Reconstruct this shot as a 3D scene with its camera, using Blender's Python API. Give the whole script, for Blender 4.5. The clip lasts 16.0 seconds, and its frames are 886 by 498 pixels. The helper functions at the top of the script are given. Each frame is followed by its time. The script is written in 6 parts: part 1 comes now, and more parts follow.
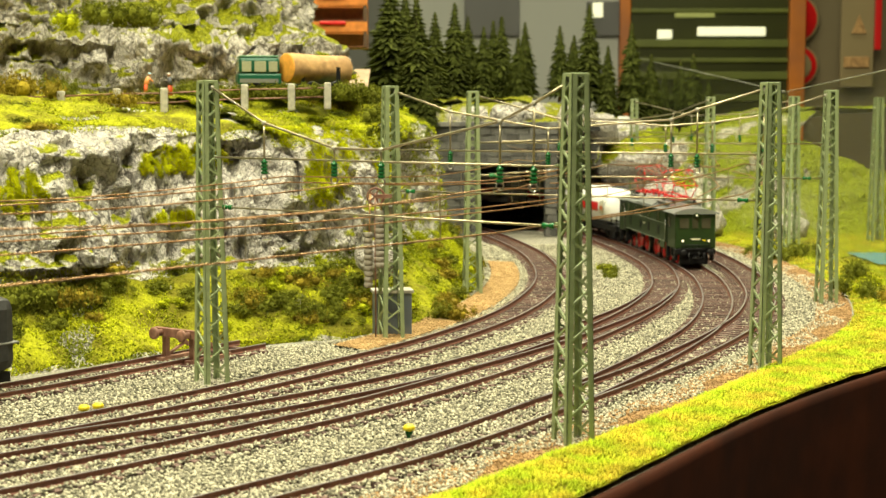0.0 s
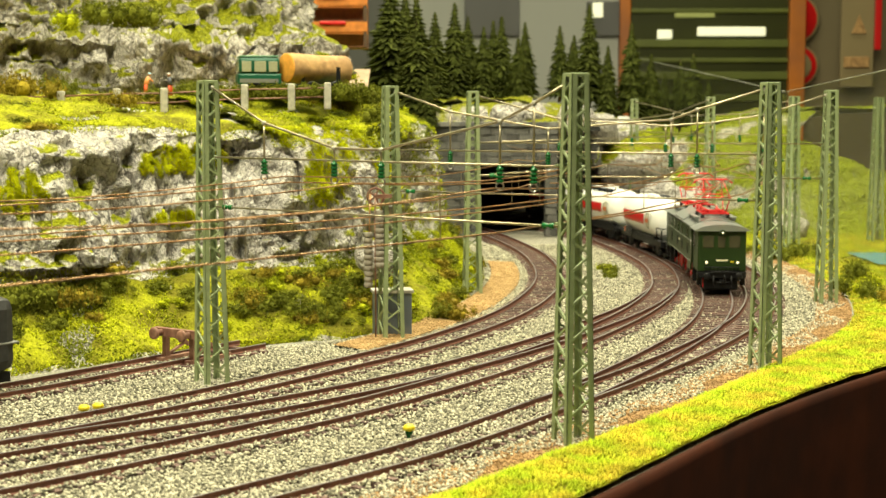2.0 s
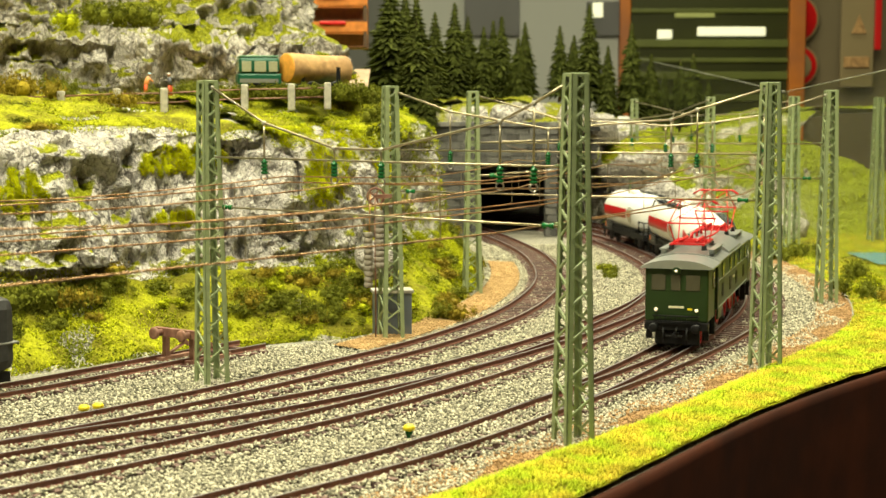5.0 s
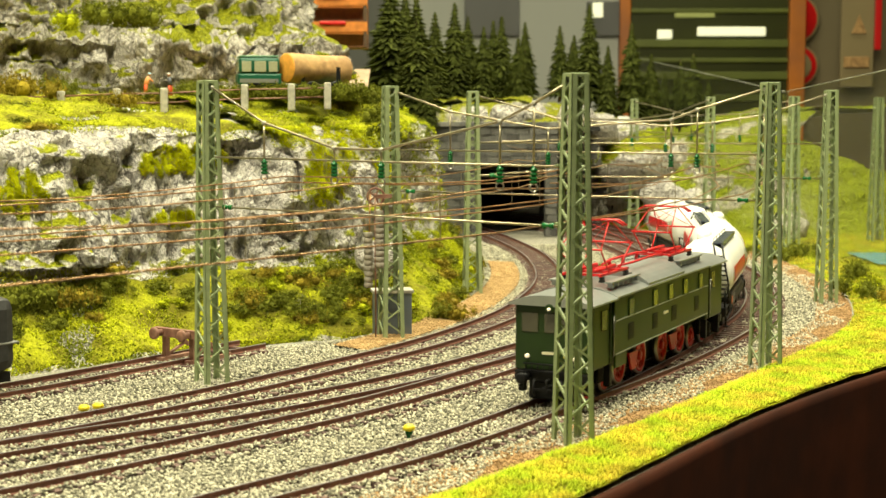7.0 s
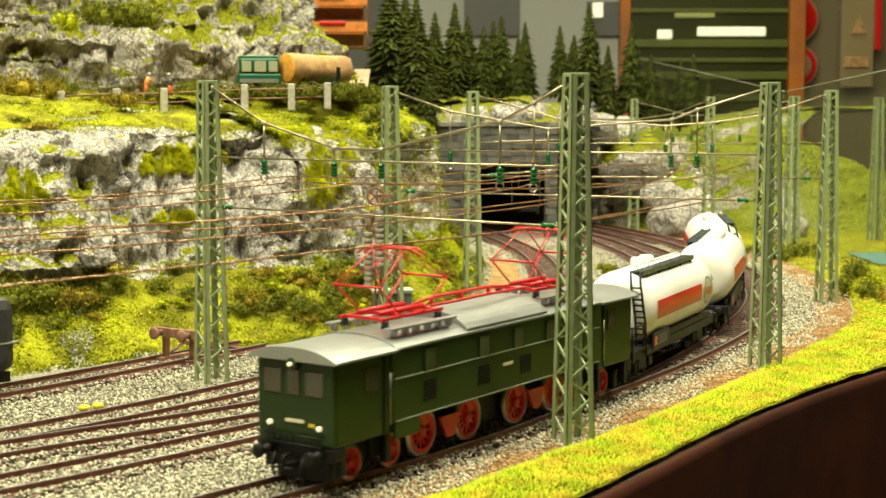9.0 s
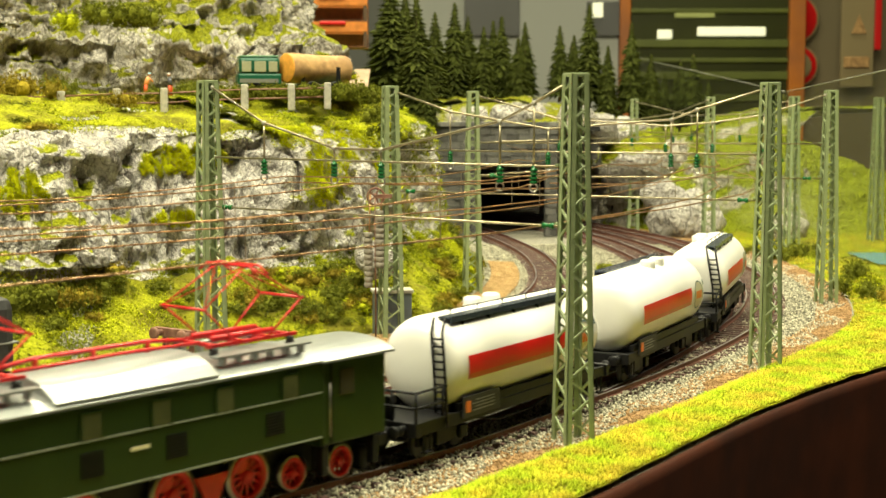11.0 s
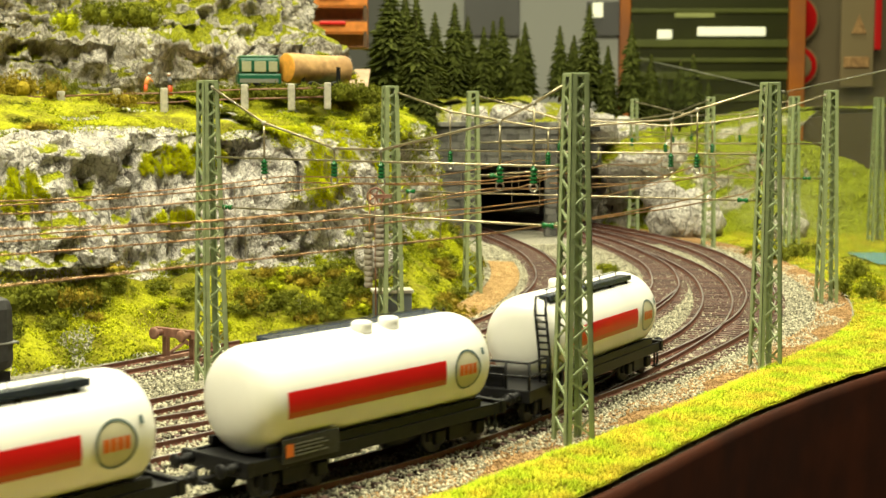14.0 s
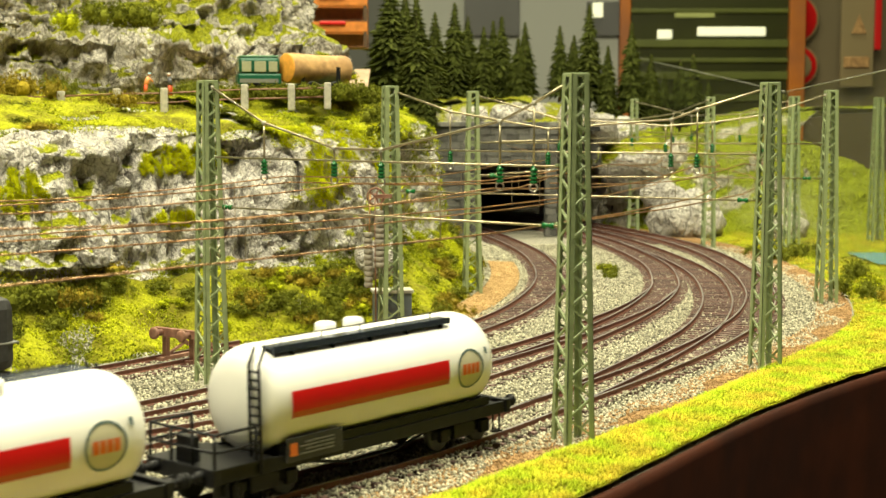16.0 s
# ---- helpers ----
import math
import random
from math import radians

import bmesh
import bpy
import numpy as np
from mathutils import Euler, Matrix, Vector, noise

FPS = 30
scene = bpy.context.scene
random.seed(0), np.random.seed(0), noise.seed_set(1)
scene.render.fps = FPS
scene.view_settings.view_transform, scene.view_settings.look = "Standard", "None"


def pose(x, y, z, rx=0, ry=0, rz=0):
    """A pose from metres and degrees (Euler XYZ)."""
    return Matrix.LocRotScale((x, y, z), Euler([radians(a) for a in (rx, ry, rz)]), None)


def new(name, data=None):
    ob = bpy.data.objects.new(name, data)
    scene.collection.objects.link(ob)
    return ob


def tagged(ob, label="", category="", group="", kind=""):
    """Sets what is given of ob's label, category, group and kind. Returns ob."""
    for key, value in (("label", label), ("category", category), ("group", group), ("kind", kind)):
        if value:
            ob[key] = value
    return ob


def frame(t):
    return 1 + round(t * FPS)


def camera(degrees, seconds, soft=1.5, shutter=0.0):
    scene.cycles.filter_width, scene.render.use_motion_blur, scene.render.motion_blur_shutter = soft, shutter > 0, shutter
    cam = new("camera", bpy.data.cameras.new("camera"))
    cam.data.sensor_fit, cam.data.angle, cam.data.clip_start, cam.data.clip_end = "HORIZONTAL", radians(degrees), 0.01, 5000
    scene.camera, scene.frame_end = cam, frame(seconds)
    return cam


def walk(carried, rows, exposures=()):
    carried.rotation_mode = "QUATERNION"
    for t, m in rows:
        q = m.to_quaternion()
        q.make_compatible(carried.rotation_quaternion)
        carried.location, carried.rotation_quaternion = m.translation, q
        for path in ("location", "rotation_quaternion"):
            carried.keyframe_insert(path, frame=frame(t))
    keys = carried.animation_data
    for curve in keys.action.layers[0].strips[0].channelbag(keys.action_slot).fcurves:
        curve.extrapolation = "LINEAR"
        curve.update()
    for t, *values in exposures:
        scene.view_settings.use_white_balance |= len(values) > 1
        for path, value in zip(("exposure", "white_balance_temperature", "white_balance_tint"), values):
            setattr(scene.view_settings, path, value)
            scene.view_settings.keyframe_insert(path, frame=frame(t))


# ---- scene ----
# A model railway in scale 1:87 (gauge 16.5 mm), in true metres. Rail tops lie at z = 0; the camera looks along +y.
cam = camera(34.18, 16.0, shutter=0.5)
cam.data.dof.use_dof, cam.data.dof.focus_distance, cam.data.dof.aperture_fstop = True, 0.64, 34
EYE = (0.0, 0.0, 0.111)
TILT = 90 - 5.399
walk(cam, [(0.0, pose(*EYE, TILT, 0, 0)), (16.0, pose(*EYE, TILT, 0, 0))])

# ---- world, lamps, exposure ----
world = bpy.data.worlds.new("hall")
scene.world = world
world.use_nodes = True
world.node_tree.nodes["Background"].inputs[0].default_value = (1.0, 0.9, 0.75, 1)
world.node_tree.nodes["Background"].inputs[1].default_value = 0.06
scene.view_settings.exposure = 0.5


def ceiling_lamp_light(x, y, z, sx, sy, watts):
    d = bpy.data.lights.new("tube_light", "AREA")
    d.shape, d.size, d.size_y, d.energy, d.color = "RECTANGLE", sx, sy, watts, (1.0, 0.945, 0.64)
    o = new("tube_light", d)
    o.location = (x, y, z)
    return o


for lx, ly, w in ((-0.35, 0.1, 27), (0.45, 0.75, 20), (-0.1, 1.6, 17)):
    ceiling_lamp_light(lx, ly, 1.28, 1.1, 0.16, w)
for lx, ly, w in ((0.6, 2.7, 9), (-1.2, 4.5, 14)):
    ceiling_lamp_light(lx, ly, 1.9, 1.2, 0.2, w)


# ---- materials ----
def mat(name, base, rough=0.6, metal=0.0, var=0.25, scale=400.0, bump=0.0, bump_scale=900.0, second=None, second_scale=60.0,
        emit=None, spec=0.5, mix_lo=0.42, mix_hi=0.6, island=0.0, rand=0.0, bump_dist=0.001):
    """Procedural surface: grain at one scale, stains of a second colour at another, fine relief."""
    m = bpy.data.materials.new(name)
    m.use_nodes = True
    nt = m.node_tree
    N, L = nt.nodes, nt.links
    b = N["Principled BSDF"]
    b.inputs["Roughness"].default_value = rough
    b.inputs["Metallic"].default_value = metal
    b.inputs["Specular IOR Level"].default_value = spec
    tc = N.new("ShaderNodeTexCoord")
    n1 = N.new("ShaderNodeTexNoise")
    n1.inputs["Scale"].default_value, n1.inputs["Detail"].default_value = scale, 4
    L.new(tc.outputs["Object"], n1.inputs["Vector"])
    r1 = N.new("ShaderNodeMapRange")
    r1.inputs["From Min"].default_value, r1.inputs["From Max"].default_value = 0.25, 0.75
    r1.inputs["To Min"].default_value, r1.inputs["To Max"].default_value = 1 - var, 1 + var
    L.new(n1.outputs["Fac"], r1.inputs["Value"])
    col = None
    if second:
        n2 = N.new("ShaderNodeTexNoise")
        n2.inputs["Scale"].default_value, n2.inputs["Detail"].default_value = second_scale, 6
        L.new(tc.outputs["Object"], n2.inputs["Vector"])
        r2 = N.new("ShaderNodeMapRange")
        r2.inputs["From Min"].default_value, r2.inputs["From Max"].default_value = mix_lo, mix_hi
        L.new(n2.outputs["Fac"], r2.inputs["Value"])
        mx = N.new("ShaderNodeMix")
        mx.data_type = "RGBA"
        mx.inputs[6].default_value, mx.inputs[7].default_value = (*base, 1), (*second, 1)
        L.new(r2.outputs["Result"], mx.inputs[0])
        col = mx.outputs[2]
    val = r1.outputs["Result"]
    for amount, node, out in ((island, "ShaderNodeNewGeometry", "Random Per Island"), (rand, "ShaderNodeObjectInfo", "Random")):
        if amount:
            g = N.new(node)
            r3 = N.new("ShaderNodeMapRange")
            r3.inputs["To Min"].default_value, r3.inputs["To Max"].default_value = 1 - amount, 1 + amount
            L.new(g.outputs[out], r3.inputs["Value"])
            mm = N.new("ShaderNodeMath")
            mm.operation = "MULTIPLY"
            L.new(val, mm.inputs[0])
            L.new(r3.outputs["Result"], mm.inputs[1])
            val = mm.outputs[0]
    vm = N.new("ShaderNodeVectorMath")
    vm.operation = "SCALE"
    if col:
        L.new(col, vm.inputs[0])
    else:
        vm.inputs[0].default_value = base
    L.new(val, vm.inputs["Scale"])
    L.new(vm.outputs[0], b.inputs["Base Color"])
    if bump:
        n3 = N.new("ShaderNodeTexNoise")
        n3.inputs["Scale"].default_value, n3.inputs["Detail"].default_value = bump_scale, 5
        L.new(tc.outputs["Object"], n3.inputs["Vector"])
        bp = N.new("ShaderNodeBump")
        bp.inputs["Strength"].default_value, bp.inputs["Distance"].default_value = bump, bump_dist
        L.new(n3.outputs["Fac"], bp.inputs["Height"])
        L.new(bp.outputs[0], b.inputs["Normal"])
    if emit:
        b.inputs["Emission Color"].default_value = (*emit[0], 1)
        b.inputs["Emission Strength"].default_value = emit[1]
    return m


def rock_mat(name, rock, dark, moss, moss_amount):
    """Cast plaster rock: shade painted dark into its cracks and chip pits, a random dark wash, moss flock on upward
    faces and in patches.
    """
    m = mat(name, rock, 0.85, 0, 0.3, 240, spec=0.2)
    nt = m.node_tree
    N, L = nt.nodes, nt.links
    b = N["Principled BSDF"]
    old = b.inputs["Base Color"].links[0].from_socket
    tc = N.new("ShaderNodeTexCoord")

    def field(kind, scale, detail, stretch=(1, 1, 1), rough=0.6, warp=0.0):
        mp = N.new("ShaderNodeMapping")
        mp.inputs["Scale"].default_value = stretch
        mp.inputs["Rotation"].default_value = (0.25, 0.35, 0.0)
        L.new(tc.outputs["Object"], mp.inputs["Vector"])
        q = N.new("ShaderNodeTexNoise")
        q.noise_type = kind
        q.inputs["Scale"].default_value, q.inputs["Detail"].default_value = scale, detail
        q.inputs["Roughness"].default_value, q.inputs["Distortion"].default_value = rough, warp
        L.new(mp.outputs[0], q.inputs["Vector"])
        return q.outputs["Fac"]

    def span(v, lo, hi, a=0.0, c=1.0):
        r = N.new("ShaderNodeMapRange")
        for k, x in (("From Min", lo), ("From Max", hi), ("To Min", a), ("To Max", c)):
            r.inputs[k].default_value = x
        L.new(v, r.inputs["Value"])
        return r.outputs["Result"]

    def math_node(op, x, y):
        q = N.new("ShaderNodeMath")
        q.operation = op
        for k, v in ((0, x), (1, y)):
            if isinstance(v, float):
                q.inputs[k].default_value = v
            else:
                L.new(v, q.inputs[k])
        return q.outputs[0]

    def blend(fac, x, y):
        q = N.new("ShaderNodeMix")
        q.data_type = "RGBA"
        L.new(fac, q.inputs[0])
        for k, v in ((6, x), (7, y)):
            if isinstance(v, tuple):
                q.inputs[k].default_value = (*v, 1)
            else:
                L.new(v, q.inputs[k])
        return q.outputs[2]

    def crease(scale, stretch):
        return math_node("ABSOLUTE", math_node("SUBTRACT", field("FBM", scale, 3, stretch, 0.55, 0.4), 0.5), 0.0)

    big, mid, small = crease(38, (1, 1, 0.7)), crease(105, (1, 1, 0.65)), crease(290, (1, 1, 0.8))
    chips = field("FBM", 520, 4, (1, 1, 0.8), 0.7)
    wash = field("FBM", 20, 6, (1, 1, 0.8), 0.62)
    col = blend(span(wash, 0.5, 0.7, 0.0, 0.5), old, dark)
    # crevice shade put into the colour: darkest along the creases that drive the bump
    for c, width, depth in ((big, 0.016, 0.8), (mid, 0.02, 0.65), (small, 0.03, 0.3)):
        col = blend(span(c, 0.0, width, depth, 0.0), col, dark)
    # likewise painted shade in the low spots of the chips
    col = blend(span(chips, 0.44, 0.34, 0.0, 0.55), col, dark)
    relief = math_node("ADD", math_node("MULTIPLY", big, 1.6), math_node("ADD", mid, math_node("ADD", math_node("MULTIPLY", small, 0.5), math_node("MULTIPLY", chips, 0.14))))
    bp = N.new("ShaderNodeBump")
    bp.inputs["Strength"].default_value, bp.inputs["Distance"].default_value = 1.0, 0.014
    L.new(relief, bp.inputs["Height"])
    L.new(bp.outputs[0], b.inputs["Normal"])
    geo = N.new("ShaderNodeNewGeometry")
    sep = N.new("ShaderNodeSeparateXYZ")
    L.new(geo.outputs["Normal"], sep.inputs[0])
    grown = math_node("ADD", math_node("MULTIPLY", field("FBM", 11, 7), 3.2), sep.outputs["Z"])
    grown = math_node("ADD", grown, math_node("MULTIPLY", chips, 0.3))
    n2 = field("FBM", 500, 3)
    ramp = N.new("ShaderNodeValToRGB")
    ramp.color_ramp.elements[0].position, ramp.color_ramp.elements[1].position = 0.35, 0.65
    ramp.color_ramp.elements[0].color = (*[c * 0.4 for c in moss], 1)
    ramp.color_ramp.elements[1].color = (*moss, 1)
    L.new(n2, ramp.inputs[0])
    L.new(blend(span(grown, moss_amount + 0.15, moss_amount + 0.3), col, ramp.outputs[0]), b.inputs["Base Color"])
    return m


M = dict(
    ballast=mat("ballast_stone", (0.36, 0.34, 0.27), 0.9, 0, 0.45, 700, 0.8, 1300, second=(0.2, 0.19, 0.16), second_scale=900, spec=0.2),
    stone=mat("ballast_stones", (0.39, 0.37, 0.28), 0.9, 0, 0.2, 900, island=0.75, spec=0.25),
    rail=mat("rusty_rail_side", (0.17, 0.068, 0.045), 0.7, 0.2, 0.3, 500),
    railtop=mat("polished_rail_head", (0.36, 0.33, 0.34), 0.3, 0.55, 0.15, 300),
    sleeper=mat("sleeper_brown", (0.115, 0.066, 0.056), 0.7, 0, 0.3, 800, rand=0.35, island=0.35),
    mast=mat("mast_green_grey", (0.29, 0.35, 0.18), 0.5, 0.0, 0.12, 300, spec=0.5),
    wire=mat("bronze_wire", (0.42, 0.36, 0.24), 0.35, 0.8, 0.15, 300),
    copper=mat("copper_wire", (0.45, 0.25, 0.11), 0.35, 0.8, 0.15, 300),
    insul=mat("green_insulator", (0.008, 0.13, 0.03), 0.25, 0, 0.1, 300),
    white=mat("tank_cream_white", (0.9, 0.89, 0.86), 0.3, 0, 0.04, 60, spec=0.5),
    red=mat("stripe_red", (0.62, 0.01, 0.01), 0.35, 0, 0.05, 100),
    orange=mat("panel_orange", (0.7, 0.16, 0.03), 0.4, 0, 0.08, 100),
    black=mat("frame_black", (0.009, 0.009, 0.010), 0.5, 0, 0.3, 500, spec=0.25),
    darkgrey=mat("dull_dark_grey", (0.03, 0.03, 0.03), 0.6, 0, 0.3, 500),
    green=mat("loco_dark_green", (0.018, 0.04, 0.009), 0.42, 0, 0.1, 120, spec=0.35),
    roof=mat("roof_silver_grey", (0.36, 0.38, 0.37), 0.32, 0.55, 0.1, 150),
    wheelred=mat("wheel_red", (0.62, 0.014, 0.016), 0.4, 0, 0.1, 300),
    steel=mat("tyre_steel", (0.4, 0.38, 0.35), 0.35, 0.9, 0.1, 300),
    pane=mat("cab_glass", (0.06, 0.055, 0.035), 0.25, 0, 0.2, 100, spec=0.8),
    lamp=mat("warm_headlamp", (1, 0.9, 0.7), 0.3, emit=((1.0, 0.8, 0.5), 0.6)),
    cream=mat("cream_mark", (0.75, 0.7, 0.5), 0.5, 0, 0.05),
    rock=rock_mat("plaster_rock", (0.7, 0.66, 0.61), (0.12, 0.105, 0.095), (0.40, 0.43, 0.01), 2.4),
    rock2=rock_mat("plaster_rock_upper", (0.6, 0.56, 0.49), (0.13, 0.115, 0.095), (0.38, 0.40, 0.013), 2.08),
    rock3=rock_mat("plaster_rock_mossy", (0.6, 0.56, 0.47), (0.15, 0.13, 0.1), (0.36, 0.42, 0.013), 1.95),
    mossy=mat("moss_bright", (0.66, 0.68, 0.014), 0.95, 0, 0.3, 200, island=0.35, spec=0.1),
    turf=mat("turf_flock", (0.31, 0.32, 0.013), 0.95, 0, 0.45, 700, 1.0, 700, second=(0.15, 0.14, 0.014), second_scale=55, spec=0.1),
    blade=mat("grass_fibre", (0.34, 0.44, 0.014), 0.9, 0, 0.3, 60, island=0.4, spec=0.15, second=(0.5, 0.4, 0.03), second_scale=70),
    dirt=mat("earth_scatter", (0.4, 0.25, 0.12), 0.95, 0, 0.4, 900, 0.8, 900, second=(0.25, 0.15, 0.07), second_scale=200, spec=0.1),
    leaf=mat("foam_foliage_olive", (0.16, 0.175, 0.018), 0.95, 0, 0.3, 200, island=0.5, spec=0.1),
    leaf2=mat("foam_foliage_bright", (0.42, 0.45, 0.01), 0.95, 0, 0.3, 200, island=0.45, spec=0.1, second=(0.2, 0.24, 0.014), second_scale=34, mix_lo=0.45, mix_hi=0.62),
    fir=mat("fir_needles", (0.06, 0.072, 0.014), 0.95, 0, 0.3, 300, island=0.5, spec=0.1),
    bark=mat("brown_trunk", (0.1, 0.06, 0.035), 0.9, 0, 0.3, 400),
    stonewall=mat("portal_masonry", (0.17, 0.165, 0.15), 0.85, 0, 0.3, 400, 0.6, 500, rand=0.35, second=(0.07, 0.07, 0.07), second_scale=80),
    joint=mat("portal_joint", (0.075, 0.073, 0.068), 0.9, 0, 0.3, 400),
    tunnel=mat("tunnel_darkness", (0.02, 0.02, 0.02), 0.9),
    fascia=mat("fascia_dark_brown", (0.045, 0.011, 0.004), 0.8, 0, 0.2, 60, second=(0.028, 0.008, 0.004), second_scale=22, spec=0.12, bump=0.3, bump_scale=80),
    concrete=mat("concrete_pale", (0.5, 0.47, 0.4), 0.85, 0, 0.25, 400, 0.4, 700),
    weight=mat("cast_weight_grey", (0.3, 0.27, 0.22), 0.75, 0, 0.2, 400),
    yellow=mat("mark_yellow", (0.75, 0.6, 0.02), 0.4, 0, 0.05),
    trim=mat("trim_pale", (0.3, 0.33, 0.28), 0.4, 0, 0.05),
    bodypane=mat("body_glass", (0.09, 0.1, 0.045), 0.15, 0, 0.3, 100, spec=0.8),
    rededge=mat("stripe_shaded_red", (0.5, 0.08, 0.02), 0.4, 0, 0.08, 100),
    ovalwhite=mat("emblem_pale", (0.62, 0.58, 0.42), 0.35, 0, 0.05),
    ovalblue=mat("emblem_grey_blue", (0.1, 0.16, 0.17), 0.35, 0, 0.05),
    walk=mat("walkway_blue_grey", (0.08, 0.1, 0.14), 0.25, 0.5, 0.15, 300),
    greyline=mat("data_line_grey", (0.2, 0.2, 0.18), 0.5, 0, 0.05),
    leaf3=mat("foam_foliage_brown", (0.26, 0.2, 0.02), 0.95, 0, 0.3, 200, island=0.5, spec=0.1),
    road=mat("dusty_road", (0.42, 0.3, 0.2), 0.95, 0, 0.25, 300, 0.3, 600, second=(0.3, 0.22, 0.14), second_scale=40),
    lorry=mat("lorry_green", (0.01, 0.1, 0.055), 0.35, 0, 0.08),
    lorry2=mat("lorry_light_green", (0.12, 0.28, 0.16), 0.4, 0, 0.08),
    window=mat("pale_glazing", (0.4, 0.4, 0.26), 0.2, 0, 0.1, spec=0.8),
    log=mat("log_bark", (0.5, 0.3, 0.12), 0.8, 0, 0.3, 200, 0.4, 300, second=(0.35, 0.2, 0.08), second_scale=90),
    cut=mat("log_cut", (0.8, 0.36, 0.05), 0.7, 0, 0.2, 300),
    timber=mat("chalet_timber", (0.2, 0.08, 0.03), 0.7, 0, 0.3, 200),
    chaletorange=mat("chalet_orange", (0.6, 0.2, 0.03), 0.6, 0, 0.2, 200),
    cabinet=mat("cabinet_blue_grey", (0.16, 0.19, 0.22), 0.45, 0, 0.08, 200),
    wallgrey=mat("hall_wall_grey", (0.4, 0.41, 0.38), 0.8, 0, 0.06, 3, second=(0.36, 0.37, 0.34), second_scale=1),
    wallbeige=mat("hall_wall_beige", (0.19, 0.15, 0.08), 0.8, 0, 0.06, 3, second=(0.16, 0.13, 0.07), second_scale=1),
    floor=mat("hall_floor", (0.2, 0.19, 0.17), 0.5, 0, 0.1, 6, second=(0.16, 0.15, 0.14), second_scale=2),
    paneldark=mat("panel_dark_grey", (0.1, 0.1, 0.1), 0.4, 0, 0.08, 10),
    wood=mat("post_orange_wood", (0.5, 0.15, 0.01), 0.5, 0, 0.2, 12, second=(0.36, 0.12, 0.03), second_scale=5),
    glassdark=mat("glazing_dark_olive", (0.035, 0.04, 0.008), 0.3, 0, 0.3, 4),
    olive=mat("bar_olive", (0.1, 0.12, 0.015), 0.5, 0, 0.2, 8),
    tube=mat("bright_glow", (1, 1, 0.9), 0.4, emit=((1.0, 1.0, 0.6), 0.38)),
    tubedim=mat("tube_reflection_dim", (0.3, 0.32, 0.1), 0.4, emit=((0.5, 0.55, 0.15), 0.15)),
    cream2=mat("board_cream", (0.27, 0.21, 0.1), 0.6, 0, 0.06, 10),
    paneedge=mat("acrylic_edge", (0.3, 0.31, 0.25), 0.2, 0, 0.05, spec=0.8),
    pond=mat("pond_blue", (0.1, 0.3, 0.42), 0.15, 0, 0.2, 40, spec=0.6),
    sand=mat("tan_sand", (0.5, 0.34, 0.16), 0.95, 0, 0.3, 900, 0.6, 900, second=(0.4, 0.26, 0.12), second_scale=120, spec=0.1),
    rust=mat("rusty_brown", (0.2, 0.09, 0.06), 0.7, 0, 0.35, 300, second=(0.3, 0.16, 0.11), second_scale=120),
)

_a = bpy.data.materials.new("clear_acrylic")
_a.use_nodes = True
_n, _l = _a.node_tree.nodes, _a.node_tree.links
_t, _g, _m = _n.new("ShaderNodeBsdfTransparent"), _n.new("ShaderNodeBsdfGlossy"), _n.new("ShaderNodeMixShader")
_t.inputs[0].default_value, _g.inputs["Roughness"].default_value, _m.inputs[0].default_value = (0.93, 0.94, 0.9, 1), 0.3, 0.1
_l.new(_t.outputs[0], _m.inputs[1])
_l.new(_g.outputs[0], _m.inputs[2])
_l.new(_m.outputs[0], _n["Material Output"].inputs[0])
M["acrylic"] = _a


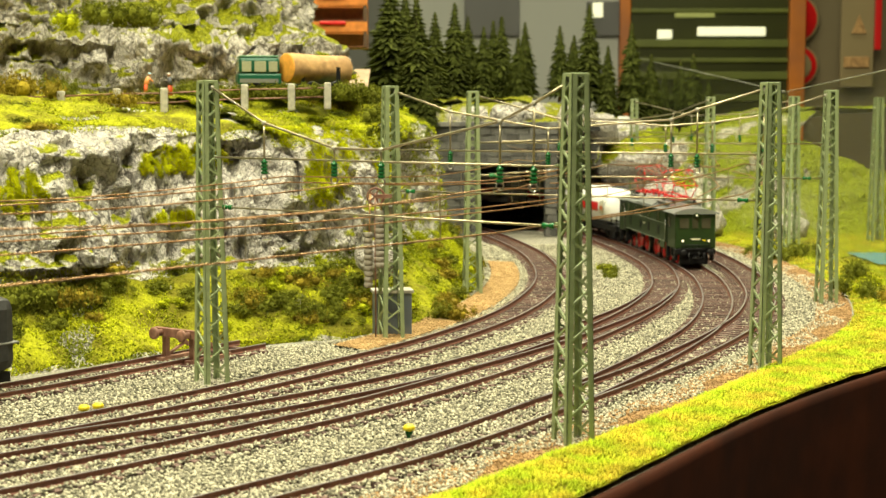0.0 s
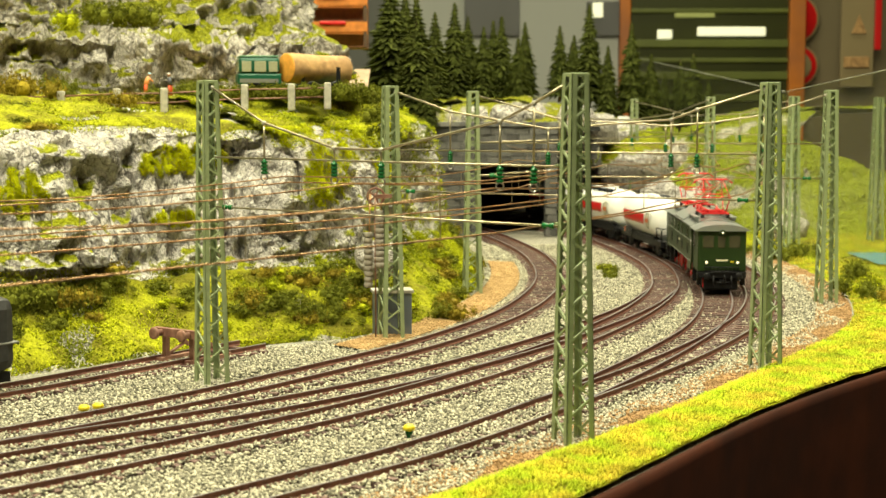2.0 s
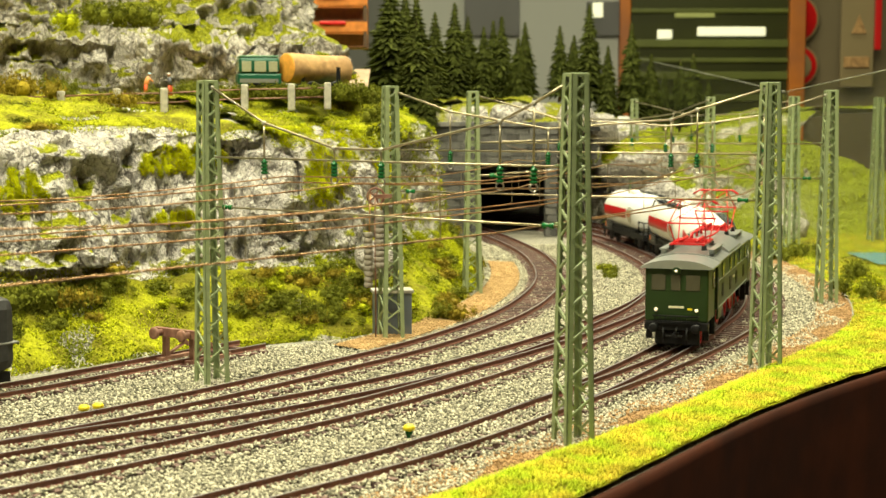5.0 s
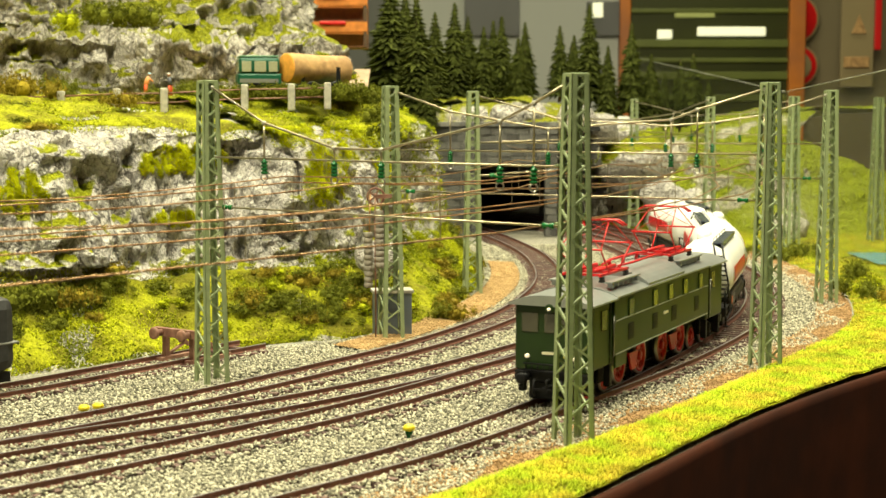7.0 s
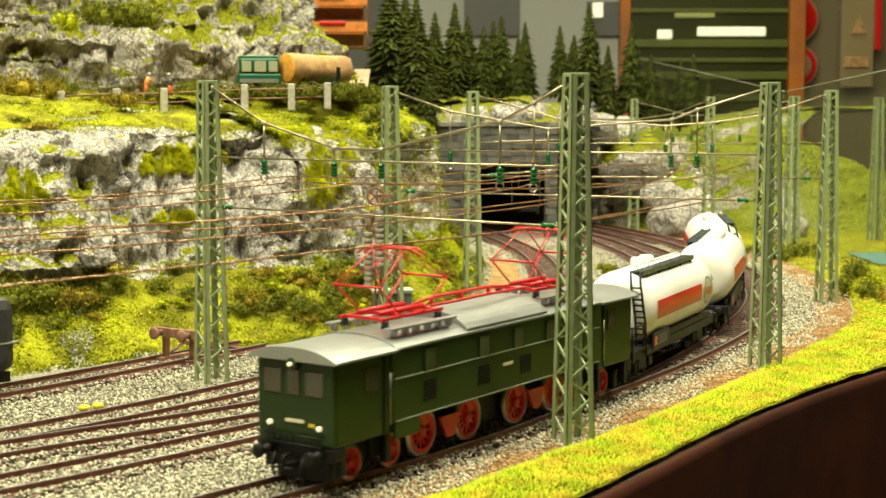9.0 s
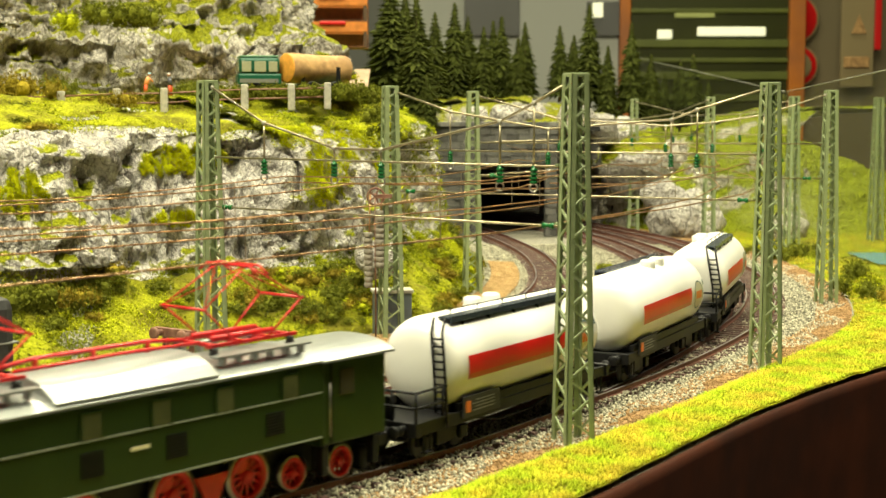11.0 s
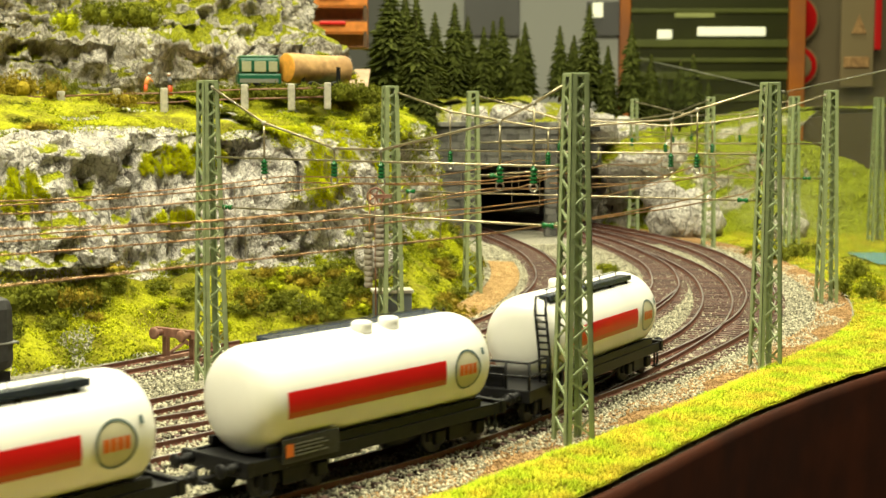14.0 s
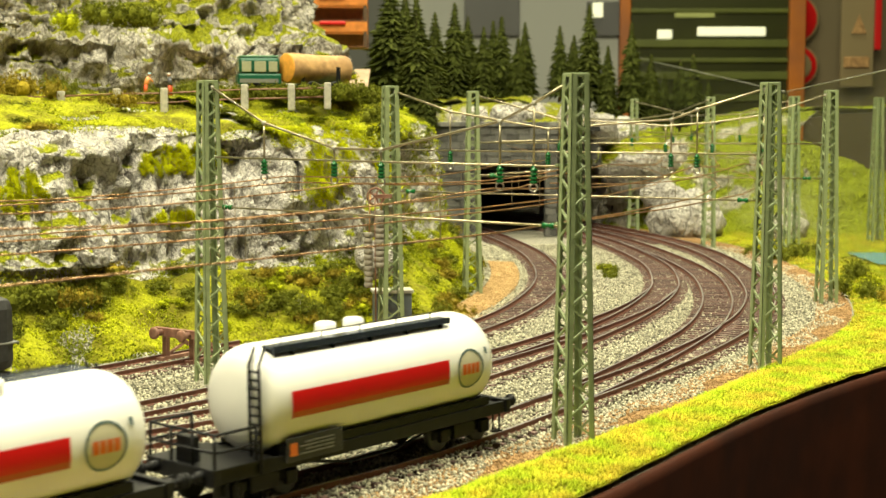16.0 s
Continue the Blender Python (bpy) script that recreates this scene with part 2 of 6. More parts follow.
# ---- mesh helpers ----
class Mesh:
    """Collects boxes, tubes and other pieces into one mesh."""

    def __init__(self):
        self.v, self.f, self.smooth, self.n = [], [], [], 0

    def add(self, verts, faces, smooth=False):
        self.v.append(np.asarray(verts, float).reshape(-1, 3))
        self.f += [tuple(i + self.n for i in f) for f in faces]
        self.smooth += [smooth] * len(faces)
        self.n += len(self.v[-1])
        return self

    def box(self, lo, hi, m=None, bevel=0.0):
        (x0, y0, z0), (x1, y1, z1) = lo, hi
        if bevel:
            c, h = [(x0 + x1) / 2, (y0 + y1) / 2, (z0 + z1) / 2], [(x1 - x0) / 2, (y1 - y0) / 2, (z1 - z0) / 2]
            e = min(bevel, min(h) * 0.9)
            bm = bmesh.new()
            bmesh.ops.create_cube(bm, size=2.0)
            for w in bm.verts:
                w.co = Vector((c[0] + w.co.x * h[0], c[1] + w.co.y * h[1], c[2] + w.co.z * h[2]))
            bmesh.ops.bevel(bm, geom=bm.edges[:], offset=e, segments=2, affect="EDGES", profile=0.5)
            bm.verts.index_update()
            v = [w.co.copy() for w in bm.verts]
            f = [[w.index for w in q.verts] for q in bm.faces]
            bm.free()
        else:
            v = [Vector(p) for p in ((x0, y0, z0), (x1, y0, z0), (x1, y1, z0), (x0, y1, z0), (x0, y0, z1), (x1, y0, z1), (x1, y1, z1), (x0, y1, z1))]
            f = [(0, 3, 2, 1), (4, 5, 6, 7), (0, 1, 5, 4), (1, 2, 6, 5), (2, 3, 7, 6), (3, 0, 4, 7)]
        if m is not None:
            v = [m @ p for p in v]
        return self.add([tuple(p) for p in v], f)

    def tube(self, points, r, sides=6, caps=True, r1=None):
        """A round bar along points; r1: radius at its end."""
        pts = [Vector(p) for p in points]
        n = len(pts)
        verts = []
        up = None
        for i, p in enumerate(pts):
            d = (pts[min(i + 1, n - 1)] - pts[max(i - 1, 0)]).normalized()
            if up is None:
                up = Vector((0, 0, 1)) if abs(d.z) < 0.9 else Vector((1, 0, 0))
            a = d.cross(up)
            a = a.normalized() if a.length > 1e-9 else Vector((1, 0, 0))
            b = d.cross(a)
            up = -b if b.z < 0 or abs(d.z) > 0.9 else b
            up = -b
            rr = r if r1 is None else r + (r1 - r) * i / (n - 1)
            for k in range(sides):
                t = 2 * math.pi * (k + 0.5) / sides
                verts.append(tuple(p + a * (math.cos(t) * rr) + b * (math.sin(t) * rr)))
        faces = [(i * sides + k, i * sides + (k + 1) % sides, (i + 1) * sides + (k + 1) % sides, (i + 1) * sides + k) for i in range(n - 1) for k in range(sides)]
        if caps:
            faces += [tuple(range(sides))[::-1], tuple((n - 1) * sides + k for k in range(sides))]
        return self.add(verts, faces, sides > 5)

    def lathe(self, profile, sides=24, m=None, smooth=True):
        """Rings (x, r) turned about the x axis."""
        verts, n = [], len(profile)
        for x, r in profile:
            for k in range(sides):
                t = 2 * math.pi * k / sides
                verts.append((x, math.cos(t) * r, math.sin(t) * r))
        faces = [(i * sides + k, (i + 1) * sides + k, (i + 1) * sides + (k + 1) % sides, i * sides + (k + 1) % sides) for i in range(n - 1) for k in range(sides)]
        faces += [tuple(range(sides)), tuple((n - 1) * sides + k for k in range(sides))[::-1]]
        if m is not None:
            verts = [tuple(m @ Vector(p)) for p in verts]
        return self.add(verts, faces, smooth)

    def sheet(self, rows, smooth=True):
        """A net of quads from rows of points."""
        a = np.asarray(rows, float)
        n, k = a.shape[:2]
        f = [(i * k + j, i * k + j + 1, (i + 1) * k + j + 1, (i + 1) * k + j) for i in range(n - 1) for j in range(k - 1)]
        return self.add(a.reshape(-1, 3), f, smooth)

    def data(self, name, material):
        me = bpy.data.meshes.new(name)
        me.from_pydata(np.concatenate(self.v).tolist(), [], self.f)
        me.polygons.foreach_set("use_smooth", self.smooth)
        me.materials.append(material)
        me.update()
        return me


def part(name, mesh, material, parent=None, label="", m=None):
    ob = new(name, mesh if isinstance(mesh, bpy.types.Mesh) else mesh.data(name, material))
    if m is not None:
        ob.matrix_basis = m
    ob.parent = parent
    if label:
        tagged(ob, label)
    return ob


def thing(name, label, category, group="", kind="", m=None):
    ob = new(name)
    ob.empty_display_size = 0.01
    if m is not None:
        ob.matrix_basis = m
    return tagged(ob, label, category, group, kind)


def spline(points, step=0.004, smooth=6):
    """A smooth line through points (2D or 3D), resampled at even steps."""
    p = np.array(points, float)
    q = np.vstack([2 * p[0] - p[1], p, 2 * p[-1] - p[-2]])
    out = []
    for i in range(1, len(q) - 2):
        t = np.linspace(0, 1, 24, endpoint=False)[:, None]
        a, b, c, d = q[i - 1], q[i], q[i + 1], q[i + 2]
        out.append(0.5 * (2 * b + (c - a) * t + (2 * a - 5 * b + 4 * c - d) * t ** 2 + (3 * b - a - 3 * c + d) * t ** 3))
    line = np.vstack(out + [p[-1:]])
    for _ in range(2):
        s = np.r_[0, np.cumsum(np.linalg.norm(np.diff(line, axis=0), axis=1))]
        u = np.linspace(0, s[-1], max(int(s[-1] / step), 3))
        line = np.stack([np.interp(u, s, line[:, k]) for k in range(line.shape[1])], 1)
        for _ in range(smooth):
            line[1:-1] = 0.25 * line[:-2] + 0.5 * line[1:-1] + 0.25 * line[2:]
    return line


def tangents(line):
    d = np.gradient(line[:, :2], axis=0)
    return d / np.linalg.norm(d, axis=1)[:, None]


# ---- tracks ----
GAUGE = 0.0165
TRACKS = dict(
    a=[(-0.22, 0.4203), (-0.186, 0.4564), (-0.1535, 0.4924), (-0.122, 0.5293), (-0.0875, 0.5742), (-0.0555, 0.6208), (-0.0225, 0.6709), (0.0055, 0.7228), (0.036, 0.7967), (0.057, 0.8749),
       (0.0705, 0.9584), (0.0748, 1.0464), (0.0715, 1.1431), (0.063, 1.2178), (0.047, 1.3190), (0.02, 1.4509)],
    b=[(-0.235, 0.3869), (-0.146, 0.4748), (-0.080, 0.5311), (-0.0196, 0.5962), (0.034, 0.6736), (0.0785, 0.7536), (0.114, 0.8309), (0.139, 0.9057)],
    c=[(-0.20, 0.3649), (-0.1335, 0.4282), (-0.106, 0.4564), (-0.075, 0.4907), (-0.0385, 0.5329), (0.000, 0.5883), (0.036, 0.6489), (0.0752, 0.7254), (0.112, 0.8134), (0.1385, 0.9013), (0.1505, 0.9716), (0.1567, 1.0464),
       (0.155, 1.1211), (0.1465, 1.2178), (0.131, 1.3190), (0.108, 1.4157), (0.07, 1.5124), (0.02, 1.6003)],
    e=[(-0.1343, 0.3222), (-0.0943, 0.3705), (-0.0519, 0.4205), (-0.0294, 0.4451), (-0.0131, 0.4644), (0.0018, 0.4850), (0.0182, 0.5089), (0.0510, 0.5630), (0.0869, 0.6335), (0.1120, 0.6876), (0.1345, 0.7421), (0.1510, 0.7967), (0.1630, 0.8485), (0.1720, 0.9039), (0.1792, 0.9716), (0.1808, 1.0376), (0.1775, 1.1018), (0.1680, 1.1959), (0.1510, 1.3014), (0.1270, 1.4069), (0.0950, 1.5036), (0.0400, 1.6003), (-0.0500, 1.6971), (-0.2000, 1.7938)],
    d=[(0.034, 0.5355), (0.068, 0.5874), (0.1075, 0.6529), (0.143, 0.7228), (0.170, 0.7870), (0.189, 0.8512), (0.2005, 0.9083), (0.2105, 0.9936), (0.214, 1.0772), (0.213, 1.1519), (0.205, 1.2310), (0.19, 1.3102), (0.164, 1.4069), (0.13, 1.4948), (0.08, 1.5828)],
    siding=[(-0.33, 0.3869), (-0.26, 0.4836), (-0.181, 0.5733), (-0.155, 0.6076), (-0.126, 0.6489), (-0.093, 0.6947)],
)
LINES = {k: spline(v) for k, v in TRACKS.items()}
SLEEPERS = []


def rail_rows(line, off, cols):
    t = tangents(line)
    nrm = np.stack([t[:, 1], -t[:, 0]], 1)
    return [[(line[i, 0] + nrm[i, 0] * (off + w), line[i, 1] + nrm[i, 1] * (off + w), z) for w, z in cols] for i in range(len(line))]


def track(key, label):
    line = LINES[key]
    tr = thing("track", label, "railway track", "model tracks", "structure")
    for off in (-GAUGE / 2 - 0.0004, GAUGE / 2 + 0.0004):
        w = 0.00045
        side = Mesh().sheet(rail_rows(line, off, [(-0.0008, -0.0026), (-0.0008, -0.0022), (-0.0003, -0.0018), (-0.0003, -0.0009), (-w, -0.0007), (-w, -0.00005), (w, -0.00005), (w, -0.0007), (0.0003, -0.0009), (0.0003, -0.0018), (0.0008, -0.0022), (0.0008, -0.0026)]), False)
        r = part("rail", side, M["rail"], tr, "rust-brown rail")
        part("rail_head", Mesh().sheet(rail_rows(line, off, [(-0.00046, -0.0001), (-0.0004, 0.00006), (0.0004, 0.00006), (0.00046, -0.0001)]), False), M["railtop"], r, "polished steel running surface")
    return tr


TRACK_OBS = {}
for key, label in (("a", "inner rust-brown track curving into the tunnel"), ("b", "rust-brown track joining its neighbour at a turnout"), ("c", "rust-brown middle track through the curve"),
                   ("e", "foreground rust-brown track that carries the tank train"), ("d", "outer rust-brown track beside the grass verge"), ("siding", "short rusty siding ending at a buffer stop")):
    TRACK_OBS[key] = track(key, label)

# ---- ground ----
EDGE = spline([(-0.16, 0.1495), (-0.02, 0.3368), (0.035, 0.4106), (0.063, 0.4537), (0.085, 0.4889), (0.117, 0.5381), (0.156, 0.5900), (0.198, 0.6393), (0.30, 0.7562), (0.42, 0.8969), (0.6, 1.1079), (0.8, 1.3190)], 0.006)
VERGE = spline([(-0.16, 0.2242), (-0.06, 0.3473), (-0.014, 0.4071), (0.033, 0.4722), (0.060, 0.5074), (0.093, 0.5584), (0.141, 0.6366), (0.180, 0.7034), (0.210, 0.7580), (0.236, 0.8353), (0.256, 0.9497), (0.260, 1.0464), (0.254, 1.1871), (0.238, 1.2838), (0.212, 1.3629), (0.17, 1.4597)], 0.006)


def xat(line, y):
    o = np.argsort(line[:, 1])
    return np.interp(y, line[o, 1], line[o, 0])


BASE_Z = -0.0042
ys = np.linspace(0.14, 1.35, 90)
rows = []
for y in ys:
    xe = xat(EDGE, y)
    rows.append([(x, y, BASE_Z - 0.0006 + 0.0008 * noise.noise((x * 60, y * 60, 0))) for x in np.linspace(-0.75, xe, 60)])
for y in np.linspace(1.38, 3.0, 12):
    rows.append([(x, y, BASE_Z - 0.0006) for x in np.linspace(-0.75, 0.8, 60)])
tagged(part("ground", Mesh().sheet(rows), M["ballast"]), "grey-beige gravel ballast bed of the layout", "ground", kind="structure")


def strip(name, inner, outer, cols, zf, material, label, category, kind="structure", wobble=0.0):
    """A band of ground between two lines."""
    n = 160
    u = np.linspace(0, 1, n)
    a = np.stack([np.interp(u, np.linspace(0, 1, len(inner)), inner[:, k]) for k in (0, 1)], 1)
    b = np.stack([np.interp(u, np.linspace(0, 1, len(outer)), outer[:, k]) for k in (0, 1)], 1)
    rows = []
    for i in range(n):
        row = []
        for j in range(cols):
            v = j / (cols - 1)
            p = a[i] * (1 - v) + b[i] * v
            w = wobble * noise.noise((p[0] * 45, p[1] * 45, 3)) * (1 - v)
            row.append((p[0] - w, p[1] + w * 0.4, zf(v, p)))
        rows.append(row)
    return tagged(part(name, Mesh().sheet(rows), material), label, category, kind=kind)


def verge_z(v, p):
    return BASE_Z + 0.0032 * min(1, v * 4) * (1 - 0.45 * v) + 0.0007 * noise.noise((p[0] * 90, p[1] * 90, 1)) - (0.003 if v == 0 else 0)


# outer limit of the verge: the board's edge in front, the glass farther on
OUTER = spline([(-0.16, 0.1495), (-0.02, 0.3368), (0.035, 0.4106), (0.085, 0.4889), (0.117, 0.5381), (0.156, 0.5900), (0.198, 0.6393), (0.26, 0.7122), (0.33, 0.7914), (0.42, 0.8969), (0.5, 1.0552), (0.55, 1.2310), (0.55, 1.4069), (0.5, 1.5828)], 0.006)
strip("grass_verge", VERGE, OUTER, 24, verge_z, M["turf"], "bright yellow-green turf verge beside the outer track", "grass", wobble=0.006)
DIRT_IN = VERGE - np.stack([tangents(VERGE)[:, 1], -tangents(VERGE)[:, 0]], 1) * 0.017
strip("earth_strip", DIRT_IN, VERGE + 0.004, 6, lambda v, p: BASE_Z + 0.0006 - (0.002 if v == 0 else 0), M["dirt"], "reddish-brown earth scatter beside the ballast", "earth", wobble=0.008)

# board edge: dark brown fascia
fr = []
for p, t in zip(EDGE, tangents(EDGE)):
    nx, ny = t[1], -t[0]
    fr.append([(p[0] + nx * o, p[1] + ny * o, z) for o, z in ((0, BASE_Z - 0.001), (0.0015, BASE_Z + 0.0005), (0.004, BASE_Z + 0.0003), (0.0045, BASE_Z - 0.003), (0.0045, -0.2), (0.0045, -0.75), (-0.02, -0.75))])
tagged(part("fascia", Mesh().sheet(fr), M["fascia"]), "dark brown painted board edge of the layout", "board edge", kind="structure")


# ---- rock and hills ----
def fbm(p, s, octaves=5):
    a, f, t = 0.0, s, 1.0
    for _ in range(octaves):
        a += t * noise.noise((p[0] * f, p[1] * f, p[2] * f))
        f *= 2.05
        t *= 0.55
    return a


def ridge(p, s):
    return 1 - abs(noise.noise((p[0] * s, p[1] * s, p[2] * s))) * 2


def hillside(name, base, profile, material, label, rough, nu=260, nv=150, seed=0.0, category="rock face", strata=0.0, zscale=None, dscale=None):
    """A rock face: the profile (inward, height) swept along the base line, then broken up by ridged relief."""
    line = spline(base, 0.004, 4)
    t = tangents(line)
    nrm = np.stack([-t[:, 1], t[:, 0]], 1)
    u = np.linspace(0, 1, nu)
    k = np.linspace(0, 1, len(line))
    P = np.stack([np.interp(u, k, line[:, 0]), np.interp(u, k, line[:, 1])], 1)
    Q = np.stack([np.interp(u, k, nrm[:, 0]), np.interp(u, k, nrm[:, 1])], 1)
    pr = np.array(profile, float)
    s = np.r_[0, np.cumsum(np.hypot(np.diff(pr[:, 0]), np.diff(pr[:, 1])))]
    sv = np.linspace(0, s[-1], nv)
    D, Z, A = (np.interp(sv, s, pr[:, c]) for c in (0, 1, 2))
    slope = np.gradient(Z, sv)
    rows = []
    for i in range(nu):
        zs = zscale(u[i]) if zscale else 1.0
        ds = dscale(u[i]) if dscale else 1.0
        row = []
        for j in range(nv):
            z = Z[j] * zs if Z[j] > 0 else Z[j]
            x, y = P[i] + Q[i] * D[j] * ds
            q = (x + seed, y, z * 0.8)
            amp = A[j]
            slab = math.floor(5 * noise.noise((q[0] * 19, q[1] * 19, q[2] * 6 + seed)) + 0.3 * noise.noise((q[0] * 90, q[1] * 90, q[2] * 90))) * 0.0045
            big = fbm(q, 13, 3) * 0.012 + (ridge(q, 22) - 0.5) * 0.007 + slab
            # vertical cracks and horizontal ledges
            crack = -max(0, ridge((q[0] * 1.6, q[1] * 1.6, z * 0.35), 26) - 0.72) * 0.03
            ledge = strata * (math.floor((z + 0.006 * noise.noise((x * 30, y * 30, seed))) / 0.016) % 2) * noise.noise((x * 12, y * 12, z * 45 + seed)) * 0.016
            fine = (ridge(q, 70) - 0.5) * 0.006 + (ridge((q[0] * 1.4, q[1] * 1.4, z * 0.7 + q[0] * 0.5), 130) - 0.5) * 0.0032 + fbm(q, 170, 3) * 0.0018
            d = amp * rough * (big + crack + ledge + fine)
            up = abs(slope[j])
            nx, ny, nz = -Q[i][0] * up, -Q[i][1] * up, 1 - up
            soft = (1 - amp) * 0.0022 * fbm(q, 45, 4)
            row.append((x + nx * d, y + ny * d, z + nz * d * 0.6 + soft + 0.35 * amp * fine))
        rows.append(row)
    tagged(part(name, Mesh().sheet(rows), material), label, category, kind="structure")
    return np.array(rows), D


HILL_BASE = [(-0.40, 0.4397), (-0.30, 0.5276), (-0.215, 0.6023), (-0.165, 0.6507), (-0.12, 0.6947), (-0.07, 0.7254), (-0.035, 0.7386), (-0.012, 0.7694), (0.008, 0.8441), (0.024, 0.9497), (0.026, 1.0728), (0.012, 1.1959), (-0.01, 1.3190), (-0.02, 1.4245)]
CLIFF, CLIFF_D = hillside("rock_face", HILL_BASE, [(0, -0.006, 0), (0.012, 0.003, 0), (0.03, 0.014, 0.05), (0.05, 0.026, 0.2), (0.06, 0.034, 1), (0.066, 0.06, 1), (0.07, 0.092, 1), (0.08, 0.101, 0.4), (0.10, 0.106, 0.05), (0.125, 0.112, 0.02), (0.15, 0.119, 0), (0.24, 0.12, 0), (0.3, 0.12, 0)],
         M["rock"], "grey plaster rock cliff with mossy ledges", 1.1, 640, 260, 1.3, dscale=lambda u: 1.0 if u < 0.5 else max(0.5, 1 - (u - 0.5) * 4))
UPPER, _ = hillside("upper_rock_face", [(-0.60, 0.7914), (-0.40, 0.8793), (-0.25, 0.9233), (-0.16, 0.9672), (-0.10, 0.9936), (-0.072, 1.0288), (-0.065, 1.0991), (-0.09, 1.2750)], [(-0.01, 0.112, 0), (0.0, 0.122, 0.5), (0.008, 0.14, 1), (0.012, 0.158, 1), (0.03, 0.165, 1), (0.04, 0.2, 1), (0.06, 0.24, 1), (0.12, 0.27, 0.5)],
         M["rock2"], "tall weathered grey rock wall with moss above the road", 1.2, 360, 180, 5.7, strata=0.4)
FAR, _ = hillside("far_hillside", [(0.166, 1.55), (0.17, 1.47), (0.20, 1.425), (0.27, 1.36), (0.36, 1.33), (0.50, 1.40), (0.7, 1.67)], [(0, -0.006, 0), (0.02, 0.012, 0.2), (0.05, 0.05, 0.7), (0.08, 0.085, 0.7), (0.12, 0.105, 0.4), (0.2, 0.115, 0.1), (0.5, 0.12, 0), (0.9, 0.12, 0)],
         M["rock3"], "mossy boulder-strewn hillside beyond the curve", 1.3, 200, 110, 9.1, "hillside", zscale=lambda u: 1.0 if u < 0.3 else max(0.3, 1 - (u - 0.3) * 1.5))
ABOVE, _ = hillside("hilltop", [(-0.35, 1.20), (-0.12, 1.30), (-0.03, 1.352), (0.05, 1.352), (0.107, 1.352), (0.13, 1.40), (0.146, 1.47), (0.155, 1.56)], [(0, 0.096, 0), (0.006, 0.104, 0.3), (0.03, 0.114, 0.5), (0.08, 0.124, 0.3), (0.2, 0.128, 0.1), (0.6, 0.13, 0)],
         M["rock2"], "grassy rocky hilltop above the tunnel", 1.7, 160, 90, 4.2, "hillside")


hillside("bore_flank", [(0.11, 1.66), (0.138, 1.545), (0.154, 1.498), (0.172, 1.462), (0.2, 1.43)], [(0, -0.006, 0), (0.003, 0.02, 0.7), (0.006, 0.05, 1), (0.009, 0.085, 1), (0.02, 0.1, 0.5)],
         M["rock3"], "olive-brown rock wall beside the second bore", 0.9, 80, 60, 2.2, "rock wall")


# ---- catenary masts ----
def mast_meshes(h):
    """One lattice mast: four tapering corner angles, zigzag lacing on each face, cap and base."""
    b, t = 0.0056, 0.0034
    legs, laces = [], []
    at = lambda z: b + (t - b) * z / h
    for sx in (-1, 1):
        for sy in (-1, 1):
            m = Mesh()
            for ax in (0, 1):
                lo, hi = [], []
                for z in (0, h):
                    w = at(z)
                    c = (sx * w, sy * w)
                    q = [list(c) for _ in range(4)]
                    k = 0.0021
                    if ax == 0:
                        q = [(c[0], c[1]), (c[0] - sx * k, c[1]), (c[0] - sx * k, c[1] - sy * 0.0004), (c[0], c[1] - sy * 0.0004)]
                    else:
                        q = [(c[0], c[1]), (c[0], c[1] - sy * k), (c[0] - sx * 0.0004, c[1] - sy * k), (c[0] - sx * 0.0004, c[1])]
                    (lo if z == 0 else hi).extend((x, y, z) for x, y in q)
                f = [(0, 1, 2, 3), (4, 5, 6, 7), (0, 1, 5, 4), (1, 2, 6, 5), (2, 3, 7, 6), (3, 0, 4, 7)]
                m.add(lo + hi, f)
            legs.append(m)
    for face in range(4):
        m = Mesh()
        zs = [0.003]
        while zs[-1] < h - 0.006:
            zs.append(zs[-1] + at(zs[-1]) * 1.25)
        for i in range(len(zs) - 1):
            s = 1 if i % 2 else -1
            p0, p1 = (s * at(zs[i]) * 0.88, at(zs[i]) - 0.0003, zs[i]), (-s * at(zs[i + 1]) * 0.88, at(zs[i + 1]) - 0.0003, zs[i + 1])
            m.tube([p0, p1], 0.0005, 4)
        rot = Matrix.Rotation(face * math.pi / 2, 4, "Z")
        m.v = [np.array([tuple(rot @ Vector(p)) for p in v]) for v in m.v]
        laces.append(m)
    bars = []
    for m in laces:
        for v in m.v:
            bars.append(Mesh().add(v, [(0, 1, 5, 4), (1, 2, 6, 5), (2, 3, 7, 6), (3, 0, 4, 7), (3, 2, 1, 0), (4, 5, 6, 7)]))
    return legs, bars


MAST_H = 0.128
_legs, _laces = mast_meshes(MAST_H)
LEG_DATA = [m.data("corner_angle", M["mast"]) for m in _legs]
LACE_DATA = [m.data("lacing_bar", M["mast"]) for m in _laces]
CAP_DATA = Mesh().box((-0.0033, -0.0033, MAST_H - 0.0012), (0.0033, 0.0033, MAST_H + 0.0002), bevel=0.0003).data("cap", M["mast"])
HOOK_DATA = [Mesh().box((-0.0048, 0.0036, z - 0.0004), (0.0048, 0.0056, z + 0.0004)).tube([(0.003, 0.005, z), (0.003, 0.0072, z), (0.003, 0.0078, z + 0.0008), (0.003, 0.0074, z + 0.0016)], 0.0005, 6).data("wire_hook", M["mast"]) for z in (0.0968, 0.0765)]
FOOT_DATA = Mesh().box((-0.0068, -0.0068, -0.003), (0.0068, 0.0068, 0.0004), bevel=0.0006).data("footing", M["concrete"])
